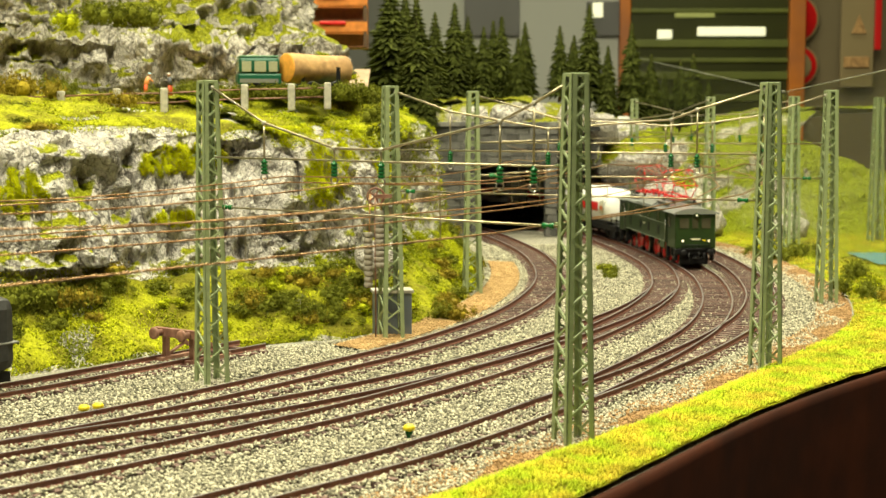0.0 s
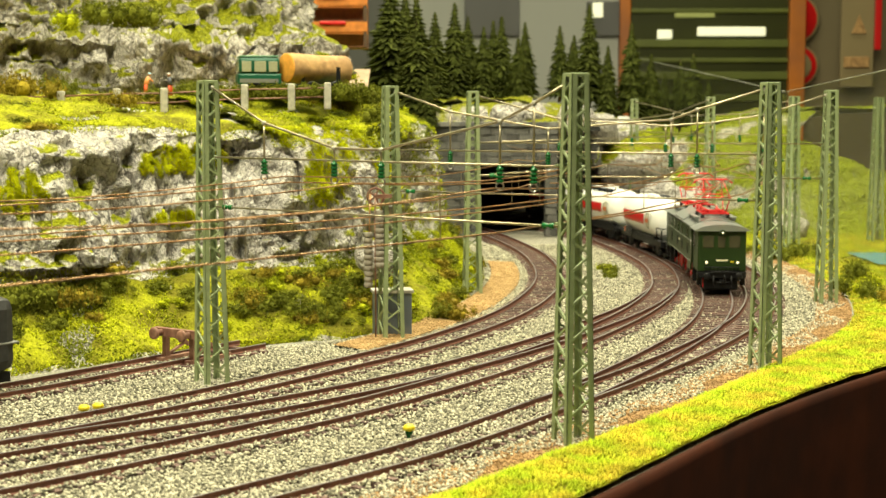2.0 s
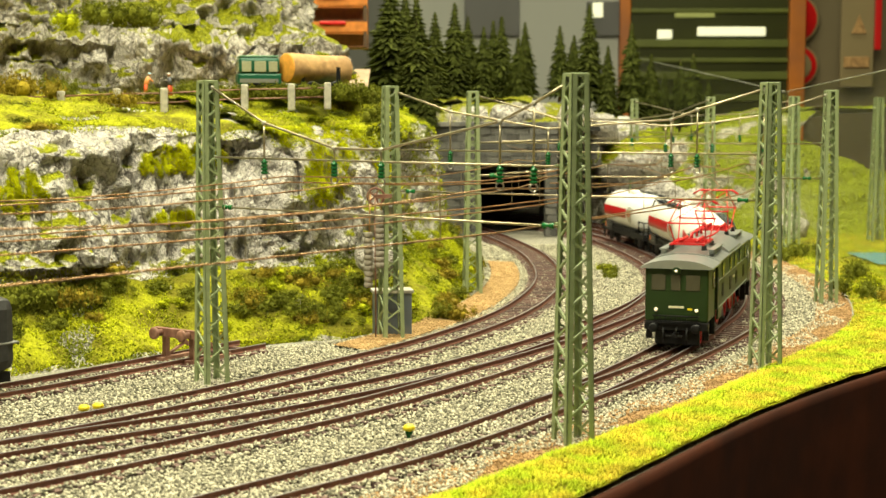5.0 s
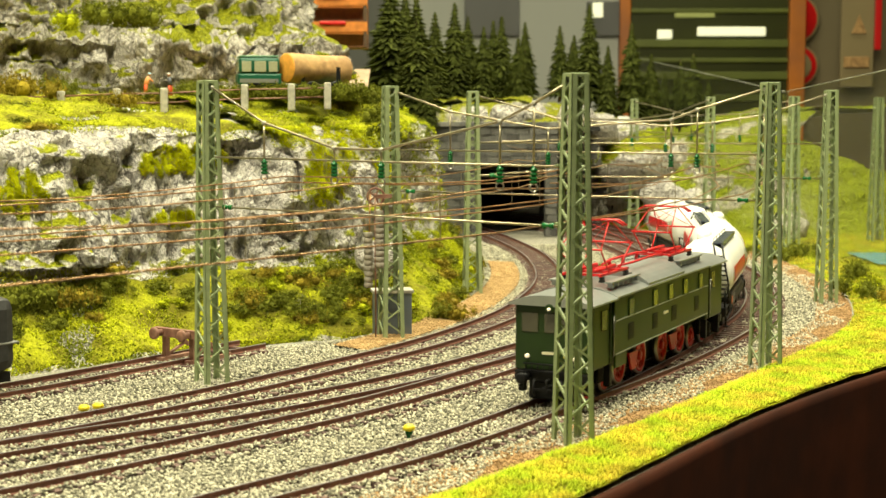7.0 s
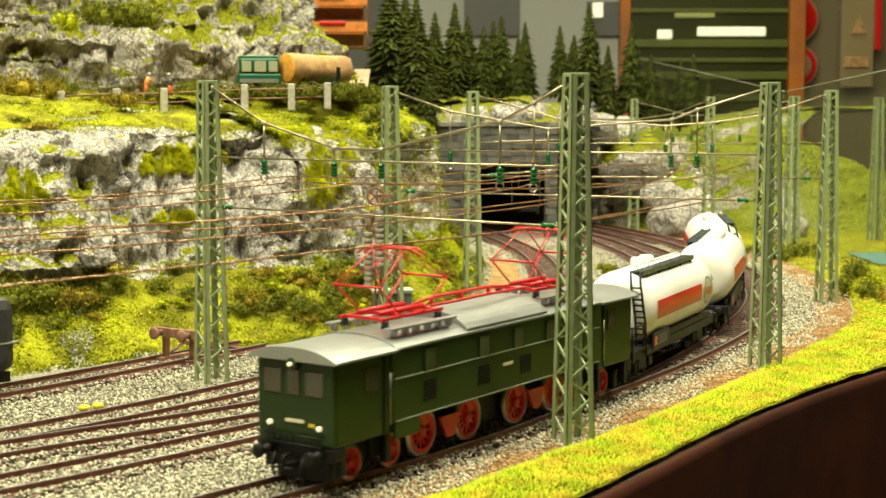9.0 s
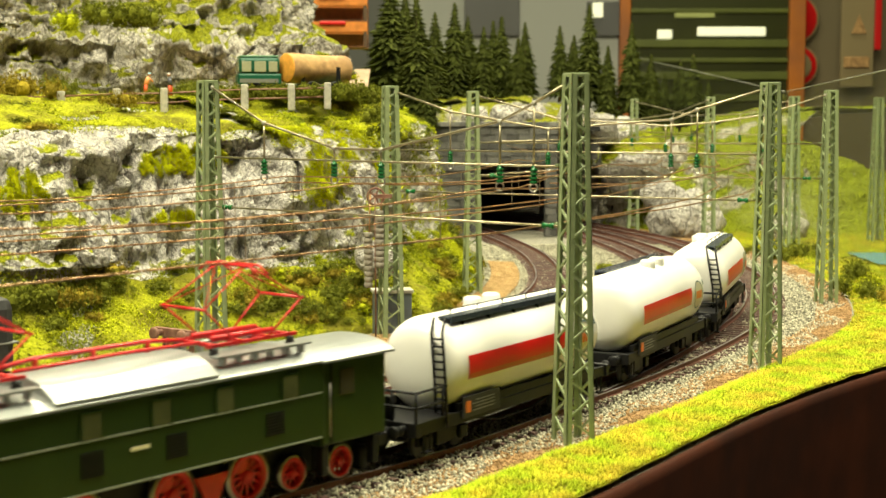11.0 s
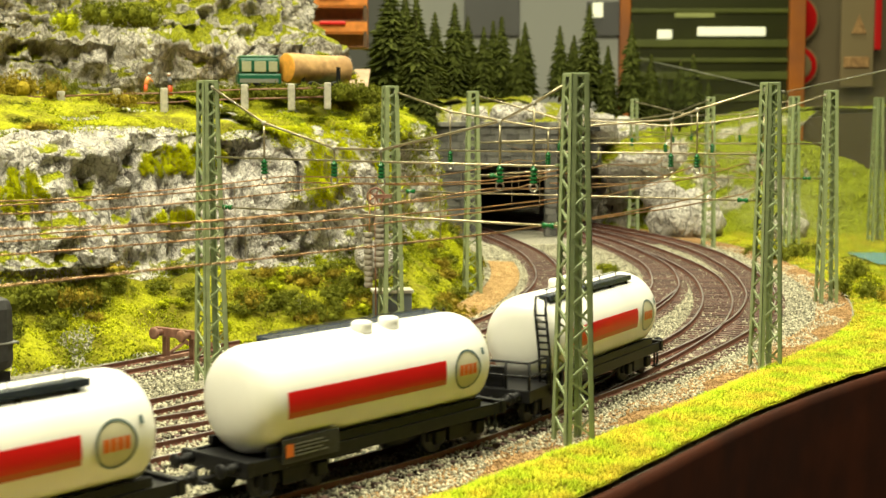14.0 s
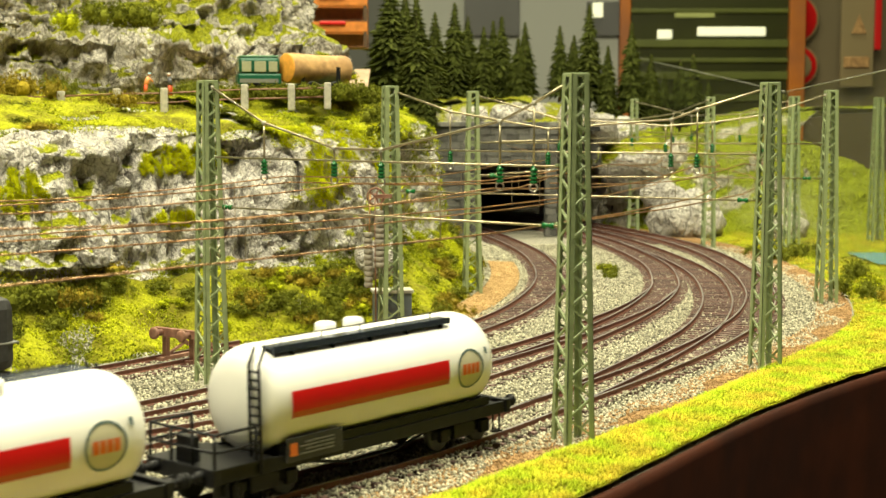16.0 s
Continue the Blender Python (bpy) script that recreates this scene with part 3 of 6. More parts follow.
MASTS = dict(near=(0.0453, 0.4942, 24), left=(-0.0985, 0.6067, 36), second=(-0.0265, 0.7263, 20), third=(0.0185, 0.9004, 8), right=(0.1455, 0.6437, 18), outer=(0.2315, 0.8644, 5), far=(0.2258, 1.2222, 0), farther=(0.186, 1.4069, 0), pale=(0.287, 1.1827, 10), last=(0.381, 1.2662, 10))


def catenary_mast(x, y, turn):
    o = thing("catenary_mast", "grey-green lattice catenary mast on a concrete footing", "catenary mast", "catenary masts", m=pose(x, y, BASE_Z + 0.0005, 0, 0, turn))
    for d in LEG_DATA:
        part("corner_angle", d, None, o)
    for d in LACE_DATA:
        part("lacing_bar", d, None, o)
    part("cap", CAP_DATA, None, o)
    for d in HOOK_DATA:
        part("wire_hook", d, None, o, "small pale wire fixing")
    part("footing", FOOT_DATA, None, o, "pale concrete footing")
    return o


for k, (x, y, r) in MASTS.items():
    catenary_mast(x, y, r)


# ---- head spans and contact wires ----
def mast_at(k, z):
    return Vector((MASTS[k][0], MASTS[k][1], z))


def head_span(a, b, tracks, low, ins=True):
    """Carrier rope in straight lengths between its droppers, two straight cross wires, a dropper with an insulator over each track."""
    o = thing("head_span", "brass head span with green insulators between two masts", "overhead wire", "head spans")
    A, B = mast_at(a, 0), mast_at(b, 0)
    nodes = [(0.015, 0.1215)] + [(u, low[i] if isinstance(low, tuple) else 0.1195 - 4 * (0.1195 - low) * u * (1 - u)) for i, u in enumerate(tracks)] + [(0.985, 0.1215)]
    hang = lambda u: float(np.interp(u, [q[0] for q in nodes], [q[1] for q in nodes]))
    rope = [tuple(A.lerp(B, u) + Vector((0, 0, z))) for u, z in nodes]
    part("carrier_rope", Mesh().tube(rope, 0.0005, 6), M["wire"], o, "brass carrier rope in straight lengths")
    for u, z in nodes:
        p = A.lerp(B, u)
        part("rope_clip", Mesh().lathe([(-0.0009, 0.0004), (-0.0006, 0.0009), (0.0006, 0.0009), (0.0009, 0.0004)], 8, pose(p.x, p.y, z, 0, 90, 0)), M["concrete"], o, "pale rope clip")
    for z in (0.0925, 0.0718):
        part("cross_wire", Mesh().tube([tuple(A.lerp(B, 0.02) + Vector((0, 0, z))), tuple(A.lerp(B, 0.98) + Vector((0, 0, z)))], 0.0004, 6), M["wire"], o, "straight brass cross wire")
    for u in tracks:
        p = A.lerp(B, u)
        d = part("dropper", Mesh().tube([tuple(p + Vector((0, 0, hang(u)))), tuple(p + Vector((0, 0, 0.0925)))], 0.0004, 6), M["wire"], o)
        rings = [(0, 0.0006)]
        for k in range(4):
            rings += [(0.0008 + k * 0.0014, 0.0007), (0.0012 + k * 0.0014, 0.0014), (0.0018 + k * 0.0014, 0.0014), (0.0022 + k * 0.0014, 0.0007)]
        part("insulator", Mesh().lathe(rings, 10, pose(p.x, p.y, 0.0925, 0, 90, 0)), M["insul"], o, "dark green ribbed insulator")
        ring = [(p.x + 0.0014 * math.cos(k * math.pi / 6), p.y, 0.0849 + 0.0014 * math.sin(k * math.pi / 6)) for k in range(13)]
        part("ring", Mesh().tube(ring, 0.00035, 5, False), M["steel"], o, "bright steel ring")
    if ins:
        d = (B - A).normalized()
        for u in (0.06, 0.94):
            p = A.lerp(B, u)
            ang = math.degrees(math.atan2(d.y, d.x))
            part("insulator", Mesh().lathe([(-0.0025, 0.0006), (-0.0022, 0.0011), (-0.001, 0.0011), (-0.0008, 0.0007), (0.0008, 0.0007), (0.001, 0.0011), (0.0022, 0.0011), (0.0025, 0.0006)], 10, pose(p.x, p.y, 0.0718, 0, 0, ang)), M["insul"], o, "dark green ribbed insulator")
    return o


SPANS = [("left", "near", (0.18, 0.39, 0.522, 0.826, 0.906), (0.1069, 0.0973, 0.097, 0.108, 0.1144)), ("second", "right", (0.175, 0.446, 0.763, 0.827), (0.1116, 0.1034, 0.1079, 0.1125)), ("third", "outer", (0.25, 0.55, 0.68, 0.82), 0.103), ("third", "far", (0.3, 0.6, 0.8), 0.105), ("farther", "pale", (0.4, 0.7), 0.108)]
for s in SPANS:
    head_span(*s)


def contact_line(key, lo, hi):
    """Contact wire and its carrier above a track, in chords with a droop, with droppers."""
    line = LINES[key]
    sel = line[(line[:, 1] > lo) & (line[:, 1] < hi)][::30]
    o = thing("contact_wire", "thin copper contact wire with carrier and droppers above the track", "overhead wire", "contact wires")
    part("contact", Mesh().tube([(x, y, 0.0685) for x, y in sel], 0.00032, 5), M["copper"], o, "copper contact wire")
    up = []
    for i in range(len(sel) - 1):
        for k in range(4):
            u = k / 4
            p = sel[i] * (1 - u) + sel[i + 1] * u
            up.append((p[0], p[1], 0.0845 - 0.004 * math.sin(math.pi * ((i * 4 + k) % 8) / 8)))
    part("carrier", Mesh().tube(up, 0.00028, 5), M["copper"], o)
    for k in range(1, len(up) - 1, 3):
        part("dropper", Mesh().tube([(up[k][0], up[k][1], 0.0685), up[k]], 0.0002, 4), M["wire"], o)
    return o


for key, lo, hi in (("a", 0.264, 1.319), ("b", 0.264, 0.835), ("c", 0.264, 1.319), ("e", 0.264, 1.363), ("d", 0.545, 1.363)):
    contact_line(key, lo, hi)

# ---- tunnel portal ----
portal = thing("tunnel_portal", "dark slate-grey block masonry tunnel portal", "tunnel portal", kind="structure")
PY = 1.345
core = Mesh().box((-0.008, PY + 0.004, BASE_Z), (0.034, PY + 0.016, 0.098)).box((0.0955, PY + 0.004, BASE_Z), (0.107, PY + 0.016, 0.098)).box((0.034, PY + 0.004, 0.064), (0.0955, PY + 0.016, 0.098))
part("core", core, M["joint"], portal)
part("coping", Mesh().box((-0.008, PY - 0.003, 0.0982), (0.1085, PY + 0.018, 0.1025), bevel=0.0006), M["stonewall"], portal, "flat coping course")
BLOCK = [Mesh().box((-0.5, -0.5, -0.5), (0.5, 0.5, 0.5)).data("block", M["stonewall"])]
rng = random.Random(4)
z = BASE_Z
row = 0
while z < 0.095:
    hgt = 0.0068
    x = -0.008 - (row % 2) * 0.006
    while x < 0.107:
        wid = 0.0122 * rng.uniform(0.85, 1.15)
        a, b = max(x, -0.008), min(x + wid, 0.107)
        pieces = [(a, b)]
        if z + hgt * 0.6 < 0.064:
            pieces = [(a, min(b, 0.034)), (max(a, 0.0955), b)] if b > 0.034 and a < 0.0955 else [(a, b)]
        for p, q in pieces:
            if q - p > 0.0025:
                ob = part("block", BLOCK[0], None, portal)
                d = 0.0055 + rng.uniform(0, 0.002)
                ob.matrix_basis = Matrix.LocRotScale(((p + q) / 2, PY + 0.0045 - d / 2 + 0.0012, z + hgt / 2), Euler((rng.uniform(-.02, .02), 0, rng.uniform(-.03, .03))), (q - p - 0.0006, d, hgt - 0.0006))
        x += wid
    z += hgt
    row += 1
# the chamber behind both bores, its darkness painted on as near-black walls
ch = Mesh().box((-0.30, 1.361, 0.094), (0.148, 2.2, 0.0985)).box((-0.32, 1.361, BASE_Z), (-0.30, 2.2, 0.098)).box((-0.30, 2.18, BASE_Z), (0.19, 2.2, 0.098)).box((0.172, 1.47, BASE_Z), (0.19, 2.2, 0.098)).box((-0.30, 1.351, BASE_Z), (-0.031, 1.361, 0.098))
tagged(part("tunnel_wall", ch, M["tunnel"]), "inside of the tunnel, its darkness painted black", "tunnel", kind="structure")
part("lintel", Mesh().box((0.107, 1.40, 0.066), (0.15, 1.41, 0.098)), M["stonewall"], portal, "dark lintel of the second bore")

# ---- sleepers ----
SLEEPER = Mesh().box((-0.0012, -0.0145, -0.0052), (0.0012, 0.0142, -0.0025)).data("sleeper", M["sleeper"])
rng = random.Random(2)
for key, tr in TRACK_OBS.items():
    line = LINES[key]
    tg = tangents(line)
    s = np.r_[0, np.cumsum(np.linalg.norm(np.diff(line, axis=0), axis=1))]
    clash = {"b": ("a", "c"), "d": ("e",), "c": ("e",)}.get(key, ())
    u = 0.002
    while u < s[-1]:
        p = np.array([np.interp(u, s, line[:, 0]), np.interp(u, s, line[:, 1])])
        t = np.array([np.interp(u, s, tg[:, 0]), np.interp(u, s, tg[:, 1])])
        gap = min([np.linalg.norm(LINES[c] - p, axis=1).min() for c in clash] or [1])
        if gap > 0.006 and p[1] < 1.6:
            ob = part("sleeper", SLEEPER, None, tr)
            ob.matrix_basis = Matrix.LocRotScale((p[0], p[1], rng.uniform(-0.00015, 0.0001)), Euler((0, 0, math.atan2(t[1], t[0]) + rng.uniform(-0.02, 0.02))), None)
        u += 0.0072


# ---- scattered ground cover ----
def scatter(name, pts, normals, size, material, label, category, form="stone", seed=1):
    """Many small solid stones, or tapering blades, as one object."""
    r = np.random.RandomState(seed)
    n = len(pts)
    if form == "stone":
        base = np.array([(1, 0, 0), (-1, 0, 0), (0, 1, 0), (0, -1, 0), (0, 0, 1), (0, 0, -1)], float)
        tri = np.array([(0, 2, 4), (2, 1, 4), (1, 3, 4), (3, 0, 4), (2, 0, 5), (1, 2, 5), (3, 1, 5), (0, 3, 5)])
        v = base[None] * r.uniform(0.55, 1.25, (n, 6, 1)) * (r.uniform(0.6, 1.3, (n, 1, 1)) * size)
        a = r.uniform(0, 2 * np.pi, n)
        ca, sa = np.cos(a)[:, None], np.sin(a)[:, None]
        v = np.stack([v[..., 0] * ca - v[..., 1] * sa, v[..., 0] * sa + v[..., 1] * ca, v[..., 2] * 0.8], -1)
        v[..., 0] += v[..., 2] * r.uniform(-0.5, 0.5, (n, 1))
    else:
        a = r.uniform(0, 2 * np.pi, n)
        h = size * r.uniform(0.5, 1.3, n)
        w = size * 0.10
        lean = r.uniform(-0.55, 0.55, (n, 2))
        if form == "leaf":
            w, lean = size * 0.3, r.uniform(-1.3, 1.3, (n, 2))
        d = np.stack([np.cos(a), np.sin(a)], 1)
        e = np.stack([-np.sin(a), np.cos(a)], 1)
        v = np.zeros((n, 4, 3))
        v[:, 0, :2], v[:, 1, :2], v[:, 2, :2] = d * w, -d * w, e * w * 1.2
        v[:, 3] = normals * h[:, None]
        v[:, 3, :2] += lean * h[:, None]
        tri = np.array([(0, 1, 3), (1, 2, 3), (2, 0, 3), (0, 2, 1)])
    k = v.shape[1]
    v = v + np.asarray(pts)[:, None]
    f = (tri[None] + (np.arange(n) * k)[:, None, None]).reshape(-1, 3)
    me = bpy.data.meshes.new(name)
    v = v.reshape(-1, 3)
    me.vertices.add(len(v))
    me.vertices.foreach_set("co", v.astype(np.float32).ravel())
    me.loops.add(len(f) * 3)
    me.loops.foreach_set("vertex_index", f.astype(np.int32).ravel())
    me.polygons.add(len(f))
    me.polygons.foreach_set("loop_start", (np.arange(len(f)) * 3).astype(np.int32))
    me.update(calc_edges=True)
    me.materials.append(material)
    return tagged(new(name, me), label, category, kind="stuff")


R = np.random.RandomState(3)
n = 380000
yy = 0.36 + (1.25 - 0.36) * R.uniform(0, 1, n) ** 1.7
xx = R.uniform(-0.2, 0.27, n)
left = np.interp(yy, [0.36, 0.58, 0.63, 0.68, 0.72, 0.78, 0.88, 1.0, 1.25], [-0.16, -0.205, -0.155, -0.11, -0.05, -0.012, 0.012, 0.022, 0.018])
right = xat(VERGE, yy) - 0.006 + 0.006 * np.sin(yy * 90)
keep = (xx > left) & (xx < right) & (np.abs(xx / yy) < 0.34)
xx, yy = xx[keep], yy[keep]
near_line = np.full(len(xx), 1.0)
for ln in LINES.values():
    lp = ln[::4]
    for a in range(0, len(xx), 20000):
        d = np.sqrt(((np.stack([xx, yy], 1)[a:a + 20000, None] - lp[None]) ** 2).sum(-1)).min(1)
        near_line[a:a + 20000] = np.minimum(near_line[a:a + 20000], d)
# fewer stones inside the tracks, fewest in the curve
chance = np.where(near_line < 0.0135, np.clip(1.0 - (yy - 0.52) * 0.9 - np.clip(xx, 0, 1) * 2.2, 0.42, 0.95), 1.0)
keep = R.uniform(0, 1, len(xx)) < chance
xx, yy = xx[keep], yy[keep]
scatter("ballast_stones", np.stack([xx, yy, np.where(near_line[keep] < 0.0135, BASE_Z + 0.0008 + np.clip((0.8 - yy) * 0.004, 0, 0.0011), BASE_Z + 0.0008) + R.uniform(-0.0006, 0.0005, len(xx))], 1), None, 0.0007, M["stone"], "loose grey and beige ballast stones between the tracks", "gravel", "stone")


def band_points(inner, outer, count, seed, lo=0.0, hi=1.0):
    r = np.random.RandomState(seed)
    u, v = r.uniform(0, 1, count), r.uniform(lo, hi, count)
    k = np.linspace(0, 1, len(inner)), np.linspace(0, 1, len(outer))
    a = np.stack([np.interp(u, k[0], inner[:, c]) for c in (0, 1)], 1)
    b = np.stack([np.interp(u, k[1], outer[:, c]) for c in (0, 1)], 1)
    p = a * (1 - v[:, None]) + b * v[:, None]
    z = np.array([verge_z(q, w) for q, w in zip(v, p)])
    return np.column_stack([p, z])


gp = band_points(VERGE, OUTER, 150000, 5, 0.03)
gp = gp[(gp[:, 1] > 0.36) & (np.abs(gp[:, 0] / gp[:, 1]) < 0.36)]
scatter("grass_blades", gp, np.tile([0, 0, 1.0], (len(gp), 1)), 0.0019, M["blade"], "short bright yellow-green grass fibres on the verge", "grass", "blade", 6)
dp = band_points(DIRT_IN, VERGE + 0.004, 16000, 8)
dp[:, 2] = BASE_Z + 0.0008
dp = dp[dp[:, 1] > 0.36]
scatter("earth_crumbs", dp, None, 0.0008, M["dirt"], "reddish-brown earth crumbs beside the verge", "earth", "stone", 9)


la = LINES["a"]
la = la[(la[:, 1] > 0.675) & (la[:, 1] < 1.1)]
ln = np.stack([tangents(la)[:, 1], -tangents(la)[:, 0]], 1)
SAND_A, SAND_B = la - ln * 0.018, la - ln * 0.04
strip("sand_path", SAND_A, SAND_B, 6, lambda v, p: BASE_Z + 0.0014 + 0.001 * v - (0.0025 if v == 0 else 0), M["sand"], "tan sandy path between slope and track", "sand", wobble=0.004)
si = np.random.RandomState(4).uniform(0, len(SAND_A) - 1.01, 12000)
sv = np.random.RandomState(5).uniform(0.1, 1, 12000)
sa = np.stack([np.interp(si, np.arange(len(SAND_A)), SAND_A[:, c]) for c in (0, 1)], 1)
sb = np.stack([np.interp(si, np.arange(len(SAND_B)), SAND_B[:, c]) for c in (0, 1)], 1)
sp = sa + (sb - sa) * sv[:, None]
scatter("sand_crumbs", np.column_stack([sp, BASE_Z + 0.0016 + 0.001 * sv]), None, 0.0005, M["sand"], "tan sand crumbs beside the inner track", "sand", "stone", 19)


# ---- bushes and turf on the slopes ----
def bush_data(seed, clumps, leaves, material, flat=0.75):
    """A foam-foliage bush: small leaf clumps round a few lobes, unit radius."""
    r = np.random.RandomState(seed)
    c = r.normal(0, 0.42, (clumps, 3)) * (1, 1, 0.6)
    c[:, 2] = np.abs(c[:, 2]) * flat + 0.15
    rad = r.uniform(0.26, 0.5, clumps)
    k = r.randint(0, clumps, leaves)
    d = r.normal(0, 1, (leaves, 3))
    d /= np.linalg.norm(d, axis=1)[:, None]
    p = c[k] + d * rad[k][:, None] * r.uniform(0.6, 1.12, leaves)[:, None]
    p[:, 2] = np.maximum(p[:, 2], 0.0)
    s = r.uniform(0.035, 0.075, leaves)
    v = np.zeros((leaves, 4, 3))
    q = r.normal(0, 1, (leaves, 3, 3))
    q /= np.linalg.norm(q, axis=2)[..., None]
    v[:, :3] = p[:, None] + q * s[:, None, None]
    v[:, 3] = p + d * s[:, None] * 0.9
    f = []
    for i in range(leaves):
        f += [(4 * i, 4 * i + 1, 4 * i + 2), (4 * i, 4 * i + 1, 4 * i + 3), (4 * i + 2, 4 * i, 4 * i + 3)]
    m = Mesh()
    m.add(v.reshape(-1, 3), f)
    # dark core so that the clumps close
    for i in range(clumps):
        m.lathe([(-1, 0.05), (-0.7, 0.7), (0, 1), (0.7, 0.7), (1, 0.05)], 7, Matrix.LocRotScale(c[i], None, (rad[i] * 0.48,) * 3), False)
    return m.data("bush", material)


BUSHES = [bush_data(10 + i, 12, 1350, M["leaf"]) for i in range(4)] + [bush_data(30 + i, 11, 1250, M["leaf2"]) for i in range(3)] + [bush_data(50 + i, 12, 1300, M["leaf3"]) for i in range(3)]


def bush(p, r, kind, rng, squash=0.8):
    lab = ("olive-green foam foliage bush on the slope", "bright yellow-green foam bush on the slope", "brownish-olive foam bush on the slope")[kind]
    d = rng.choice((BUSHES[:4], BUSHES[4:7], BUSHES[7:])[kind])
    o = tagged(new("bush", d), lab, "bush", "foliage bushes")
    o.matrix_basis = Matrix.LocRotScale((p[0], p[1], p[2] - r * 0.12), Euler((0, 0, rng.uniform(0, 6.28))), (r, r, r * squash))
    return o


rng = random.Random(12)
nu, nv = CLIFF.shape[:2]
dcol = CLIFF_D


def cliff_pts(lo, hi, count, seed, ulo=0.12, uhi=0.9, zlo=-1, zhi=1):
    r = np.random.RandomState(seed)
    js = np.where((dcol >= lo) & (dcol <= hi))[0]
    i = r.randint(int(nu * ulo), int(nu * uhi), count)
    j = js[r.randint(0, len(js), count)]
    return CLIFF[i, j] + r.normal(0, 0.0012, (count, 3)) * (1, 1, 0.2), i / nu


def turf_mat(lo, hi, lift, label, seed):
    """A sheet of flock laid over part of the slope."""
    js = np.where((dcol >= lo) & (dcol <= hi))[0]
    a = CLIFF[:, js].copy()
    for row in a:
        for k, q in enumerate(row):
            q[2] += lift * (0.35 + noise.noise((q[0] * 38, q[1] * 38, seed)) + 0.4 * noise.noise((q[0] * 140, q[1] * 140, seed))) - (0.002 if k in (0, len(js) - 1) else 0)
    tagged(part("turf_mat", Mesh().sheet(a), M["turf"]), label, "turf", kind="structure")


turf_mat(0.002, 0.052, 0.0028, "yellow-green turf mat over the foot of the rock", 3)
turf_mat(0.088, 0.29, 0.0022, "yellow-green turf mat on the rock ledge", 6)
# moss cushions on the face: (x, z, half width, half height)
face = CLIFF[:, (dcol > 0.056) & (dcol < 0.09)].reshape(-1, 3)
face = face[(face[:, 1] < 0.95) & (face[:, 0] > -0.3)]
mr = np.random.RandomState(61)
cushion = []
for cx, cz, rx, rz in ((-0.139, 0.0856, 0.018, 0.0075), (-0.152, 0.083, 0.008, 0.005), (-0.062, 0.083, 0.011, 0.020), (-0.071, 0.07, 0.008, 0.010), (-0.205, 0.073, 0.012, 0.009), (-0.085, 0.098, 0.012, 0.006), (-0.140, 0.055, 0.012, 0.004), (-0.05, 0.095, 0.010, 0.010), (-0.03, 0.085, 0.010, 0.02)):
    d = ((face[:, 0] - cx) / rx) ** 2 + ((face[:, 2] - cz) / rz) ** 2
    near = face[d < 1.0 + 0.5 * np.sin(face[:, 0] * 900 + face[:, 2] * 700)]
    if len(near):
        cushion.append(near[mr.randint(0, len(near), int(9e7 * rx * rz))] + mr.normal(0, 0.0007, (int(9e7 * rx * rz), 3)))
cushion = np.concatenate(cushion)
scatter("moss_cushions", cushion, np.tile([0.1, -0.6, 0.7], (len(cushion), 1)), 0.0011, M["mossy"], "bright yellow-green moss cushions on the rock face", "moss", "leaf", 62)

# turf fibres on the slope foot and on the ledge
for lo, hi, cnt, mt, sd, lab in ((0.001, 0.058, 95000, "leaf2", 21, "yellow-green turf tufts at the foot of the rock"), (0.079, 0.15, 60000, "leaf2", 22, "yellow-green turf tufts on the rock ledge"), (0.0, 0.055, 26000, "leaf", 23, "dark olive ground cover at the foot of the rock")):
    p, _ = cliff_pts(lo, hi, cnt, sd)
    keepn = np.array([noise.noise((q[0] * 28, q[1] * 28, sd)) > -0.22 for q in p])
    p = p[keepn]
    scatter("turf_tufts", p, np.tile([0, 0, 1.0], (len(p), 1)), 0.0014, M[mt], lab, "turf", "leaf", sd)
p, us = cliff_pts(0.008, 0.056, 120, 31, 0.18, 0.82)
for q, u in zip(p, us):
    dens = noise.noise((q[0] * 22, q[1] * 22, 7))
    if dens > -0.12 or q[0] > -0.02:
        bush(q, rng.uniform(0.0045, 0.0115), rng.choice((0, 0, 0, 0, 1, 2)), rng)
p, us = cliff_pts(0.085, 0.155, 52, 33, 0.2, 0.8)
for q, u in zip(p, us):
    bush(q, rng.uniform(0.004, 0.0095), rng.choice((0, 0, 0, 1, 2)), rng, 0.65)
# moss flock all over the slope round the corner
p, us = cliff_pts(0.0, 0.11, 90000, 36, 0.5, 0.88)
p = p[np.array([noise.noise((a[0] * 34, a[1] * 34, a[2] * 34)) > -0.12 for a in p])]
scatter("moss_flock", p, np.tile([0, 0, 1.0], (len(p), 1)), 0.0016, M["leaf2"], "bright moss flock over the slope beside the tunnel", "moss", "leaf", 37)
p, us = cliff_pts(0.0, 0.07, 18, 38, 0.5, 0.85)
for q in p:
    bush(q, rng.uniform(0.004, 0.0085), rng.choice((0, 1, 2, 2)), rng, 0.8)
